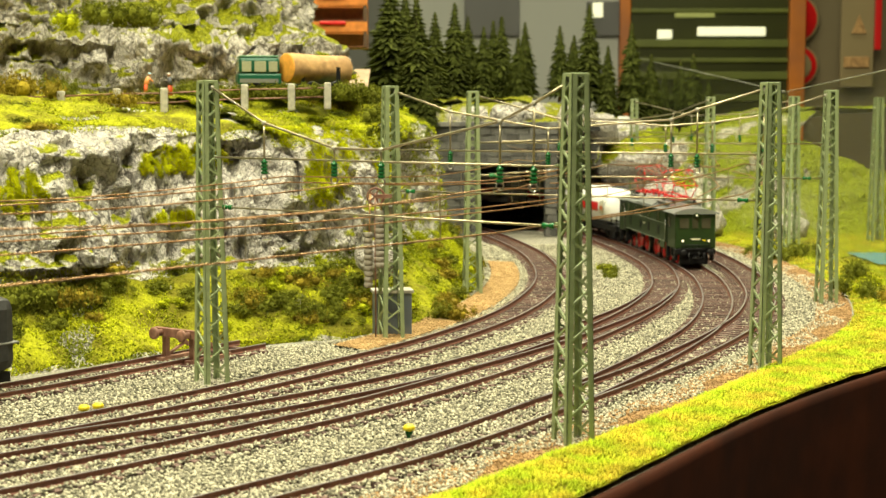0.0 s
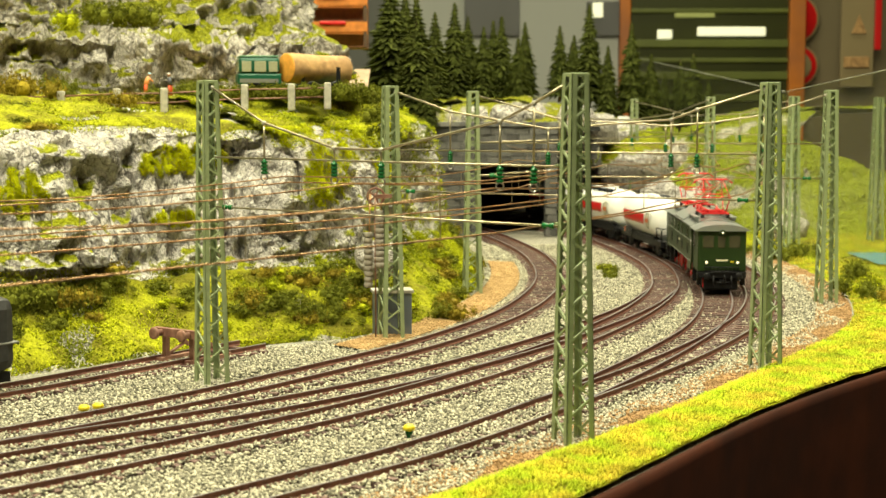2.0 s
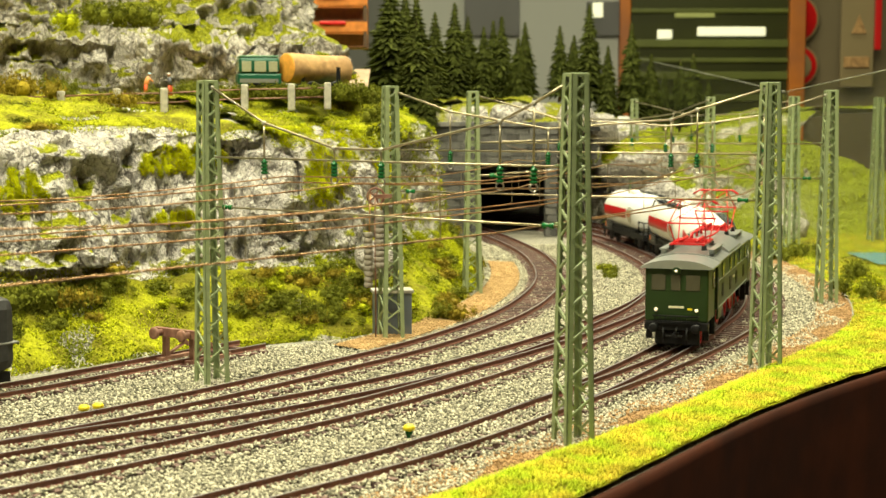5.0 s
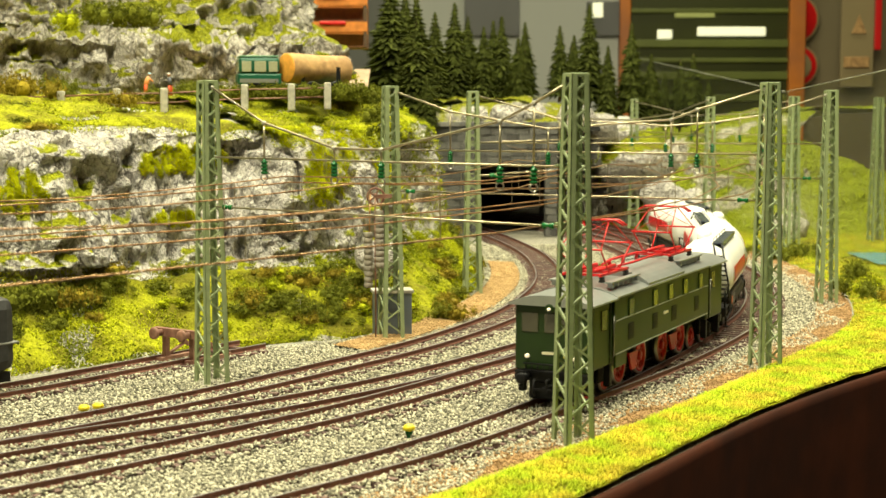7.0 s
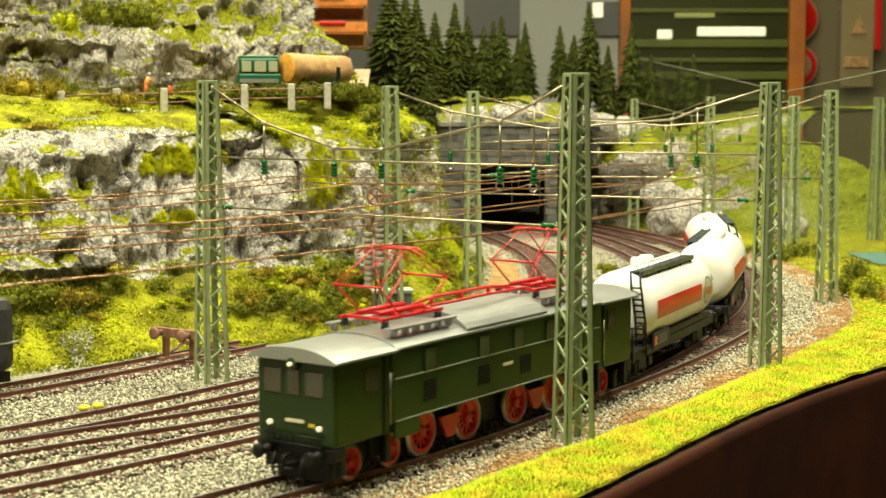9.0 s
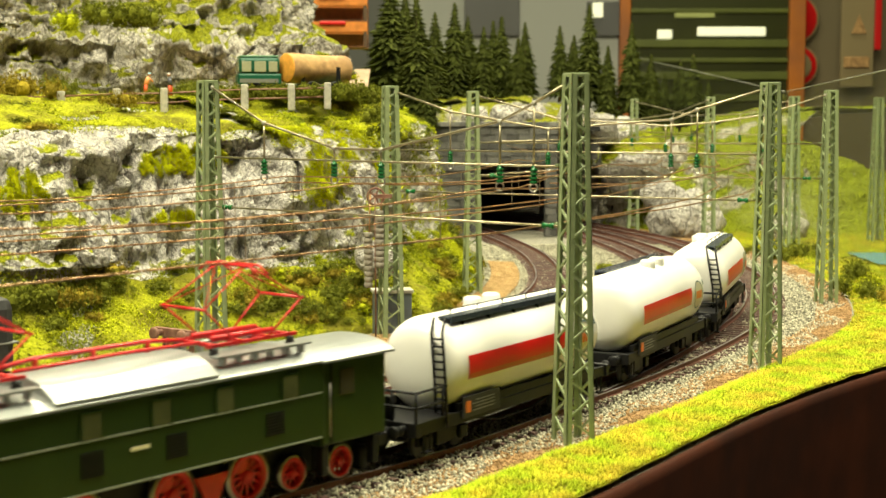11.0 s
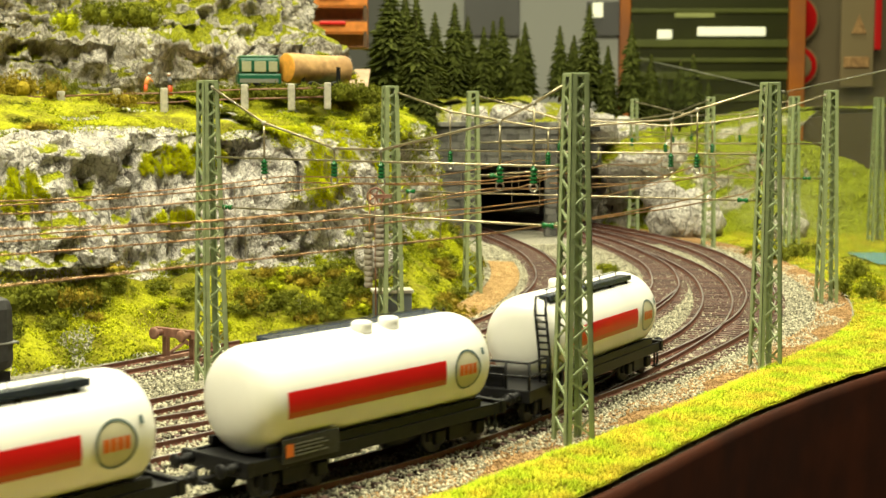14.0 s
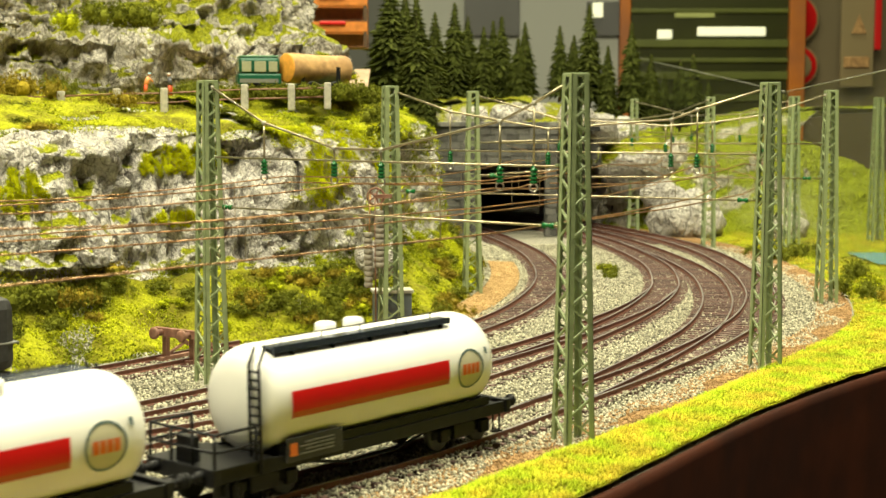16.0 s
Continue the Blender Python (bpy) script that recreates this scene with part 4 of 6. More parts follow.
# single large bushes
for x, y, z, r, k in ((-0.170, 0.60, 0.028, 0.014, 0), (-0.186, 0.605, 0.03, 0.012, 0), (-0.158, 0.605, 0.03, 0.009, 2), (-0.232, 0.82, 0.1185, 0.016, 2), (-0.250, 0.83, 0.1195, 0.015, 2), (-0.215, 0.83, 0.1195, 0.010, 0), (-0.176, 0.80, 0.1145, 0.009, 2), (-0.165, 0.83, 0.1185, 0.008, 0), (-0.15, 0.835, 0.1190, 0.009, 0), (-0.138, 0.84, 0.1195, 0.008, 0), (-0.126, 0.842, 0.1190, 0.009, 0), (-0.113, 0.845, 0.1195, 0.008, 0), (-0.10, 0.85, 0.1200, 0.009, 0), (-0.088, 0.855, 0.1200, 0.0085, 0), (-0.075, 0.86, 0.1205, 0.009, 0), (0.006, 0.785, -0.002, 0.0085, 2), (-0.001, 0.792, -0.002, 0.0095, 0), (0.0035, 0.80, 0.002, 0.008, 2), (0.118, 1.02, -0.004, 0.0075, 0), (0.1195, 1.045, -0.004, 0.007, 1), (0.116, 0.995, -0.004, 0.005, 0),
                     (-0.052, 0.85, 0.119, 0.011, 0), (-0.043, 0.86, 0.117, 0.011, 0), (-0.062, 0.86, 0.119, 0.010, 0), (-0.037, 0.845, 0.106, 0.010, 0), (-0.033, 0.84, 0.096, 0.009, 0), (0.262, 1.12, -0.003, 0.012, 0), (0.283, 1.14, -0.003, 0.014, 0), (0.253, 1.15, -0.003, 0.009, 0), (0.264, 0.885, -0.003, 0.013, 0), (0.272, 0.915, -0.003, 0.014, 1), (0.258, 0.93, -0.003, 0.008, 0), (0.282, 0.98, -0.003, 0.014, 0), (0.275, 0.86, -0.003, 0.012, 2), (-0.188, 0.915, 0.166, 0.013, 0), (-0.204, 0.912, 0.166, 0.015, 0), (-0.22, 0.912, 0.167, 0.014, 0), (-0.234, 0.91, 0.164, 0.012, 1), (-0.24, 0.885, 0.122, 0.013, 0), (-0.155, 0.895, 0.122, 0.010, 0)):
    bush((x, y, z + 0.001), r, k, rng, 1.25)
# olive bushes along the road's edge and in two thickets on the slope foot
for k in range(26):
    u = k / 25
    bush((-0.235 + 0.165 * u, 0.818 + 0.044 * u + rng.uniform(-0.006, 0.012), 0.1145 + 0.006 * u), rng.uniform(0.006, 0.011), rng.choice((0, 0, 0, 2)), rng, 1.0)
for xa, xb, lo, hi, count, seed in ((-0.11, -0.035, 0.012, 0.05, 700, 41), (-0.205, -0.16, 0.022, 0.054, 900, 42)):
    p, us = cliff_pts(lo, hi, count, seed, 0.1, 0.7)
    p = [q for q in p if xa < q[0] < xb and noise.noise((q[0] * 40, q[1] * 40, 2)) > -0.1][:20]
    for q in p:
        bush(q, rng.uniform(0.006, 0.012), rng.choice((0, 0, 0, 0, 2)), rng, 1.0)
for _ in range(18):
    i, j = rng.randrange(int(UPPER.shape[0] * 0.3), int(UPPER.shape[0] * 0.93)), rng.randrange(10, 120)
    q = UPPER[i, j]
    bush(q, rng.uniform(0.005, 0.013), rng.choice((0, 1, 1, 2)), rng, 0.7)
for _ in range(16):
    i, j = rng.randrange(int(FAR.shape[0] * 0.02), int(FAR.shape[0] * 0.98)), rng.randrange(20, 100)
    q = FAR[i, j]
    bush(q, rng.uniform(0.006, 0.014), rng.choice((0, 1, 1)), rng, 0.6)


# ---- fir trees ----
def fir_data(seed):
    """A bottle-brush fir of unit height: whorls of drooping ragged twigs."""
    r = np.random.RandomState(seed)
    m = Mesh()
    tiers = 26
    for t in range(tiers):
        h = 0.06 + 0.93 * t / tiers
        rad = 0.235 * (1 - h) ** 0.8 * r.uniform(0.8, 1.12) + 0.008
        k = int(10 + 26 * (1 - h))
        for i in range(k):
            a = 2 * math.pi * (i + r.uniform(-.4, .4)) / k
            L, w = rad * r.uniform(0.7, 1.15), 0.026 * (1.15 - h)
            ca, sa = math.cos(a), math.sin(a)
            drop = L * r.uniform(0.15, 0.5)
            p = lambda q, s, z: (ca * q - sa * s, sa * q + ca * s, z)
            v = [p(0.01, 0, h + 0.03), p(L * 0.55, w, h - drop * 0.35), p(L, 0, h - drop), p(L * 0.55, -w, h - drop * 0.35), p(L * 0.5, 0, h - drop * 0.3 - 0.022)]
            m.add(v, [(0, 1, 2, 3), (1, 4, 2), (2, 4, 3), (0, 4, 1), (0, 3, 4)])
    return m.data("crown", M["fir"])


FIRS = [fir_data(i) for i in range(4)]
TRUNK = Mesh().tube([(0, 0, -0.08), (0, 0, 0.5), (0, 0, 0.97)], 0.022, 7, r1=0.004).data("trunk", M["bark"])
rng = random.Random(5)
for x, y, z, h, w in ((-0.0255, 1.40, 0.112, 0.112, 1.15), (-0.008, 1.47, 0.114, 0.10, 1.0), (-0.015, 1.34, 0.098, 0.05, 1.2), (0.012, 1.50, 0.122, 0.104, 1.0), (0.0265, 1.56, 0.124, 0.092, 1.0), (0.0415, 1.48, 0.128, 0.072, 1.05), (0.0535, 1.55, 0.126, 0.085, 0.9), (0.0605, 1.5, 0.124, 0.088, 1.0), (0.076, 1.47, 0.122, 0.066, 1.1), (0.088, 1.56, 0.13, 0.08, 0.95), (0.123, 1.53, 0.128, 0.076, 1.0), (0.1375, 1.55, 0.128, 0.06, 1.0),
                     (0.158, 1.57, 0.122, 0.108, 1.0), (0.176, 1.55, 0.108, 0.076, 1.0), (0.2035, 1.57, 0.11, 0.1, 0.9), (0.225, 1.57, 0.1, 0.076, 1.0), (0.244, 1.6, 0.096, 0.06, 1.0), (0.262, 1.6, 0.095, 0.076, 1.0), (0.271, 1.57, 0.098, 0.078, 1.0), (0.293, 1.6, 0.095, 0.056, 0.9), (-0.056, 1.55, 0.13, 0.125, 1.3), (-0.042, 1.62, 0.13, 0.115, 1.2), (0.235, 1.64, 0.1, 0.066, 1.0), (0.148, 1.64, 0.12, 0.08, 1.0), (-0.03, 1.66, 0.13, 0.10, 1.0)):
    t = thing("fir_tree", "dark green model fir tree on the hill", "fir tree", "fir trees", m=Matrix.LocRotScale((x, y, z), Euler((0, 0, rng.uniform(0, 6))), (h * w * 1.03, h * w * 1.03, h)))
    part("crown", rng.choice(FIRS), None, t)
    part("trunk", TRUNK, None, t, "brown trunk")

# ---- the road with fence, lorry, figurines ----
rd = []
for u in np.linspace(0, 1, 24):
    a = np.array((-0.34, 0.80)) * (1 - u) + np.array((-0.075, 0.93)) * u
    rd.append([(a[0] - 0.02 * v, a[1] + 0.05 * v, 0.1215 + 0.0012 * noise.noise((u * 9, v * 3, 0))) for v in np.linspace(0, 1, 6)])
tagged(part("road", Mesh().sheet(rd), M["road"]), "pale dusty mountain road behind the fence", "road", kind="structure")
rd = []
for u in np.linspace(0, 1, 16):
    a = np.array((-0.066, 0.93, 0.1225)) * (1 - u) + np.array((-0.082, 1.30, 0.150)) * u
    rd.append([(a[0] + (v - 0.5) * 0.034, a[1], a[2]) for v in np.linspace(0, 1, 4)])
tagged(part("lane", Mesh().sheet(rd), M["road"]), "pinkish lane climbing to the chalet", "lane", kind="structure")
fence = thing("roadside_fence", "weathered concrete-post fence with two thin rails", "fence")
fp = [(-0.2528, 0.8058, 0.1104), (-0.2137, 0.8106, 0.1114), (-0.1829, 0.8125, 0.1128), (-0.1578, 0.8202, 0.1132), (-0.1351, 0.8280, 0.1146), (-0.1144, 0.8357, 0.1156), (-0.0883, 0.8444, 0.1161), (-0.0680, 0.8540, 0.1170)]
for i, (x, y, z) in enumerate(fp):
    part("post", Mesh().box((x - 0.002, y - 0.002, z - 0.004), (x + 0.002, y + 0.002, z + 0.0118), bevel=0.0008), M["concrete"], fence, "pale concrete post")
    if i:
        a, b = fp[i - 1], (x, y, z)
        for h in (0.0035, 0.0088):
            part("rail", Mesh().tube([(a[0], a[1], a[2] + h), (x, y, z + h)], 0.00045, 6), M["rust"], fence, "thin brown rail")


def log_lorry():
    o = thing("log_lorry", "green model lorry carrying one large orange-brown log", "lorry", m=pose(-0.0945, 0.902, 0.1205, 0, 0, 192))
    part("cab", Mesh().box((0.007, -0.0125, 0.0075), (0.0335, 0.0125, 0.0145), bevel=0.0012).box((0.008, -0.0122, 0.0145), (0.033, 0.0122, 0.0245), bevel=0.0022), M["lorry"], o, "green lorry cab")
    for x0, x1 in ((0.0095, 0.0148), (0.0165, 0.0235), (0.0255, 0.0312)):
        for s in (-1, 1):
            ya, yb = sorted((s * 0.0121, s * 0.0125))
            part("window", Mesh().box((x0, ya, 0.0155), (x1, yb, 0.0218), bevel=0.0001), M["window"], o, "pale side window")
    part("windscreen", Mesh().box((0.0329, -0.0105, 0.0155), (0.0333, 0.0105, 0.022)), M["window"], o, "pale windscreen")
    for s in (-1, 1):
        ya, yb = sorted((s * 0.0125, s * 0.0128))
        part("stripe", Mesh().box((0.009, ya, 0.0088), (0.0325, yb, 0.0112)), M["greyline"], o, "grey side stripe")
    part("roof", Mesh().box((0.0085, -0.0115, 0.0243), (0.0325, 0.0115, 0.0254), bevel=0.0005), M["lorry2"], o, "light green roof")
    part("chassis", Mesh().box((-0.0345, -0.0065, 0.005), (0.032, 0.0065, 0.0078)), M["lorry"], o, "green chassis")
    for x in (-0.006, -0.028):
        part("bunk", Mesh().box((x - 0.0012, -0.0125, 0.0075), (x + 0.0012, 0.0125, 0.0095)).box((x - 0.0012, -0.0128, 0.0085), (x + 0.0012, -0.0112, 0.0185)).box((x - 0.0012, 0.0112, 0.0085), (x + 0.0012, 0.0128, 0.0185)), M["black"], o, "black log stake frame")
    for x in (0.024, -0.012, -0.0265):
        for s in (-1, 1):
            part("wheel", Mesh().lathe([(-0.0022, 0.0043), (-0.0018, 0.005), (0.0018, 0.005), (0.0022, 0.0043), (0.0022, 0.0026), (0.0012, 0.0024)], 18, Matrix.Translation((x, s * 0.0105, 0.005)) @ Matrix.Rotation(s * math.pi / 2, 4, "Z")), M["black"], o, "black tyre")
    return o


log_lorry()
prof = [(-0.0225, 0.0002), (-0.0224, 0.0088), (-0.022, 0.0094), (-0.01, 0.0092), (-0.002, 0.0089), (0.006, 0.0088), (0.014, 0.009), (0.022, 0.0094), (0.0223, 0.009), (0.0224, 0.0002)]
logo = tagged(part("log", Mesh().lathe(prof, 26, pose(-0.0795, 0.906, 0.1380, 0, 1, 42)), M["log"]), "thick orange-brown tree log on the lorry", "log")
part("cut_face", Mesh().lathe([(-0.0003, 0.0002), (-0.0003, 0.0084), (0.0, 0.0089), (0.0004, 0.0089)], 26, pose(-0.0795, 0.906, 0.1380, 0, 1, 42) @ Matrix.Translation((-0.0226, 0, 0))), M["cut"], logo, "fresh orange cut face")


def worker_mat(name, helmet, top, legs):
    """Painted figure: colours change with the height on it."""
    m = mat(name, top, 0.5, 0, 0.1)
    N, L = m.node_tree.nodes, m.node_tree.links
    tc, sep, ramp = N.new("ShaderNodeTexCoord"), N.new("ShaderNodeSeparateXYZ"), N.new("ShaderNodeValToRGB")
    mr = N.new("ShaderNodeMapRange")
    mr.inputs["From Max"].default_value = 0.02
    L.new(tc.outputs["Object"], sep.inputs[0])
    L.new(sep.outputs["Z"], mr.inputs["Value"])
    L.new(mr.outputs["Result"], ramp.inputs[0])
    ramp.color_ramp.interpolation = "CONSTANT"
    e = ramp.color_ramp.elements
    e[0].position, e[0].color = 0.0, (*legs, 1)
    e[1].position, e[1].color = 0.45, (*top, 1)
    for p, c in ((0.8, (0.6, 0.3, 0.18)), (0.91, helmet)):
        q = e.new(p)
        q.color = (*c, 1)
    L.new(ramp.outputs[0], N["Principled BSDF"].inputs["Base Color"])
    return m


def figurine(x, y, z, turn, lean, label, paint):
    """A tiny model worker as one plain shape."""
    m = Mesh().tube([(-0.0012, 0, 0), (-0.001, 0, 0.009)], 0.0011, 7, r1=0.0014).tube([(0.0012, 0, 0), (0.001, 0, 0.009)], 0.0011, 7, r1=0.0014)
    m.tube([(0, 0, 0.0085), (0, lean * 0.4, 0.012), (0, lean, 0.0155)], 0.0021, 8, r1=0.0018).tube([(0.001, lean, 0.0148), (0.001, lean + 0.0035, 0.0115)], 0.0008, 6)
    m.lathe([(-0.0017, 0.0003), (-0.001, 0.0013), (0.0, 0.0016), (0.001, 0.0012), (0.0016, 0.0003)], 10, Matrix.Translation((0, lean * 1.25, 0.018)) @ Matrix.Rotation(math.pi / 2, 4, "Y"))
    return tagged(part("figurine", m, paint, m=pose(x, y, z, 0, 0, turn) @ Matrix.Scale(0.7, 4)), label, "figurine", "worker figurines")


figurine(-0.1795, 0.875, 0.1215, -60, 0.003, "tiny model worker in orange with a pale blue helmet", worker_mat("worker_paint", (0.35, 0.6, 0.75), (0.8, 0.3, 0.1), (0.75, 0.1, 0.03)))
figurine(-0.166, 0.882, 0.1215, 60, 0.001, "tiny model worker in dark clothes with a white helmet", worker_mat("worker_paint_dark", (0.8, 0.75, 0.65), (0.06, 0.06, 0.08), (0.6, 0.09, 0.03)))

# ---- chalet ----
ch = thing("chalet", "orange-brown wooden chalet with a flower balcony", "house", m=pose(-0.094, 1.36, 0.172))
part("wall", Mesh().box((-0.03, 0, 0), (0.022, 0.05, 0.085)), M["timber"], ch, "brown timber wall")
part("roof", Mesh().box((-0.036, -0.016, 0.085), (0.028, 0.056, 0.090), bevel=0.001), M["bark"], ch, "dark brown roof")
for z in (0.012, 0.036, 0.06):
    b = part("balcony", Mesh().box((-0.03, -0.012, z), (0.024, 0.0, z + 0.002)).box((-0.03, -0.013, z + 0.002), (0.024, -0.011, z + 0.011)), M["chaletorange"], ch, "orange timber balcony")
    part("flower_box", Mesh().box((-0.02, -0.0155, z + 0.008), (0.004, -0.0125, z + 0.0115), bevel=0.001), M["red"], b, "red flower box")
for x in (-0.028, 0.022):
    part("post", Mesh().box((x - 0.0015, -0.0125, 0), (x + 0.0015, -0.0095, 0.085)), M["bark"], ch)

# ---- lineside things ----
bs = thing("buffer_stop", "rusty brown buffer stop at the end of the siding", "buffer stop", m=pose(-0.1165, 0.6595, -0.003, 0, 0, 57))
part("beam", Mesh().box((-0.0105, -0.0135, 0.0118), (-0.0082, 0.0135, 0.0158), bevel=0.0003), M["rust"], bs, "rusty cross beam")
for s in (-1, 1):
    part("post", Mesh().box((-0.009, s * 0.0083 - 0.0012, 0), (-0.0066, s * 0.0083 + 0.0012, 0.0145)), M["rust"], bs)
    part("strut", Mesh().tube([(-0.007, s * 0.0083, 0.0135), (0.015, s * 0.0083, 0.002)], 0.0011, 4), M["rust"], bs)
    part("brace", Mesh().tube([(-0.007, s * 0.0083, 0.003), (0.006, s * 0.0083, 0.0075)], 0.0008, 4), M["rust"], bs)
    part("buffer", Mesh().lathe([(0, 0.0014), (0.004, 0.0014), (0.0042, 0.0027), (0.0052, 0.0028), (0.0056, 0.002)], 14, Matrix.Translation((-0.0105, s * 0.0085, 0.0138)) @ Matrix.Rotation(math.pi, 4, "Z")), M["rust"], bs, "round brown buffer")
part("base", Mesh().box((-0.012, -0.0105, 0.0004), (0.016, -0.0065, 0.0022)).box((-0.012, 0.0065, 0.0004), (0.016, 0.0105, 0.0022)), M["rust"], bs)

cb = thing("switch_cabinet", "blue-grey lineside cabinet with a pale lid", "switch cabinet", m=pose(-0.0262, 0.7365, -0.0045, 0, 0, 10))
part("body", Mesh().box((-0.0095, -0.005, 0.001), (0.0095, 0.006, 0.0235), bevel=0.0004), M["cabinet"], cb, "blue-grey cabinet body")
part("lid", Mesh().box((-0.0105, -0.006, 0.0235), (0.0105, 0.007, 0.0252), bevel=0.0004), M["concrete"], cb, "pale grey lid")
part("plinth", Mesh().box((-0.0115, -0.0075, -0.001), (0.0115, 0.008, 0.0012), bevel=0.0003), M["concrete"], cb)
tn = thing("wire_tensioner", "wire tensioner with dull grey weight stacks and spoked wheel", "wire tensioner")
for x, z0, z1 in ((-0.0375, 0.0235, 0.0515), (-0.0318, 0.0335, 0.0625)):
    w = part("rope", Mesh().tube([(0, 0, z0 + 0.002), (0.001, 0, 0.0705)], 0.0004, 6), M["copper"], tn, "copper weight rope", pose(x, 0.7205, 0))
    nsl = 10
    for k in range(nsl):
        a = z0 + (z1 - z0) * k / nsl
        part("weight", Mesh().lathe([(0, 0.0019), (0.0002, 0.0022), ((z1 - z0) / nsl - 0.0004, 0.0022), ((z1 - z0) / nsl - 0.0002, 0.0019)], 14, Matrix.Translation((0, 0, a)) @ Matrix.Rotation(-math.pi / 2, 4, "Y")), M["weight"], w, "dull grey round weight")
    part("guide_rod", Mesh().tube([(x + 0.0035, 0.7215, BASE_Z), (x + 0.0035, 0.7215, 0.071)], 0.0004, 6), M["rust"], tn)
wm = pose(-0.0335, 0.7175, 0.0695, 90, 0, 10)
rim = [(0.0042 * math.cos(2 * math.pi * k / 20), 0.0042 * math.sin(2 * math.pi * k / 20), 0) for k in range(21)]
tw = part("spoked_wheel", Mesh().tube(rim, 0.0006, 6, False), M["rust"], tn, "dark brown spoked wheel", wm)
for k in range(5):
    a = 2 * math.pi * k / 5
    part("spoke", Mesh().tube([(0, 0, 0), (0.0042 * math.cos(a), 0.0042 * math.sin(a), 0)], 0.0004, 5), M["rust"], tw)
part("bracket", Mesh().box((0, -0.001, -0.001), (0.008, 0.001, 0.001)), M["rust"], tn, "", wm)
for x, y in ((-0.1362, 0.5385), (-0.1318, 0.5425), (-0.0121, 0.504)):
    p = thing("point_marker", "small yellow-topped marker peg in the ballast", "marker", "point markers", m=pose(x, y, BASE_Z))
    part("stem", Mesh().lathe([(0, 0.0012), (0.0025, 0.0014), (0.0028, 0.001)], 10, Matrix.Rotation(-math.pi / 2, 4, "Y")), M["insul"], p, "dark stem")
    part("cap", Mesh().lathe([(0.0026, 0.001), (0.003, 0.0022), (0.0042, 0.0022), (0.0049, 0.0014), (0.005, 0.0003)], 12, Matrix.Rotation(-math.pi / 2, 4, "Y")), M["yellow"], p, "bright yellow cap")
dk = thing("standing_tank_wagon", "dark grey wagon end standing on the siding", "wagon", m=pose(-0.2196, 0.5324, 0, 0, 0, 52))
part("body", Mesh().box((-0.06, -0.0165, 0.008), (0.06, 0.0165, 0.0385), bevel=0.005), M["darkgrey"], dk, "dark grey rounded body")
part("frame", Mesh().box((-0.058, -0.0135, 0.004), (0.058, 0.0135, 0.008)), M["black"], dk)
part("band", Mesh().box((-0.0603, -0.0168, 0.0195), (0.0603, 0.0168, 0.0203), bevel=0.0003), M["greyline"], dk, "grey horizontal band")
for x in (-0.035, 0.035):
    for s in (-1, 1):
        part("wheel", Mesh().lathe([(-0.0012, 0.0046), (0, 0.0054), (0.0012, 0.0046)], 18, Matrix.Translation((x, s * 0.0083, 0.0054)) @ Matrix.Rotation(math.pi / 2, 4, "Z")), M["black"], dk)
# boulders on the far hillside
rng = random.Random(8)
for x, y, z, r in ((0.218, 1.335, 0.012, 0.02), (0.236, 1.345, 0.02, 0.018), (0.206, 1.345, 0.03, 0.016), (0.243, 1.33, 0.008, 0.015), (0.19, 1.42, 0.06, 0.028), (0.182, 1.44, 0.085, 0.02), (0.31, 1.3, 0.006, 0.016), (-0.034, 0.765, 0.034, 0.010), (0.125, 1.37, 0.105, 0.014), (0.06, 1.365, 0.107, 0.012), (0.085, 1.372, 0.108, 0.011), (0.03, 1.37, 0.107, 0.010), (0.15, 1.41, 0.095, 0.016)):
    rows = []
    for i in range(13):
        th = math.pi * i / 12
        row = []
        for j in range(21):
            ph = 2 * math.pi * (j % 20) / 20
            d = Vector((math.sin(th) * math.cos(ph), math.sin(th) * math.sin(ph), math.cos(th)))
            k = 1 + 0.35 * noise.noise(d * 1.3 + Vector((x * 90, y * 40, 0))) + 0.16 * ridge(d * 0.9 + Vector((x * 50, 0, 0)), 2.2)
            row.append(tuple(Vector((x, y, z)) + Vector((d.x * r * 1.15, d.y * r, d.z * r * 0.95)) * k))
        rows.append(row)
    tagged(part("boulder", Mesh().sheet(rows), M["rock"]), "pale grey boulder on the grassy hillside", "boulder", "boulders")

# ---- the hall beyond the layout ----
hall = Mesh().box((-5, 6.0, -1.0), (6, 6.1, 2.6))
tagged(part("wall_north", hall, M["wallgrey"]), "plain grey hall wall", "wall", kind="structure")
tagged(part("wall_south", Mesh().box((-5, -3.1, -1.0), (6, -3.0, 2.6)), M["wallbeige"]), "plain beige hall wall", "wall", kind="structure")
tagged(part("wall_west", Mesh().box((-5.1, -3, -1.0), (-5, 6, 2.6)), M["wallbeige"]), "plain beige hall wall", "wall", kind="structure")
tagged(part("wall_east", Mesh().box((6, -3, -1.0), (6.1, 6, 2.6)), M["wallbeige"]), "plain beige hall wall", "wall", kind="structure")
tagged(part("floor", Mesh().box((-5, -3, -1.1), (6, 6, -1.0)), M["floor"]), "dull grey hall floor", "floor", kind="structure")
tagged(part("ceiling", Mesh().box((-5, -3, 2.0), (6, 6, 2.1)), M["wallbeige"]), "pale hall ceiling", "ceiling", kind="structure")
HY = 3.2


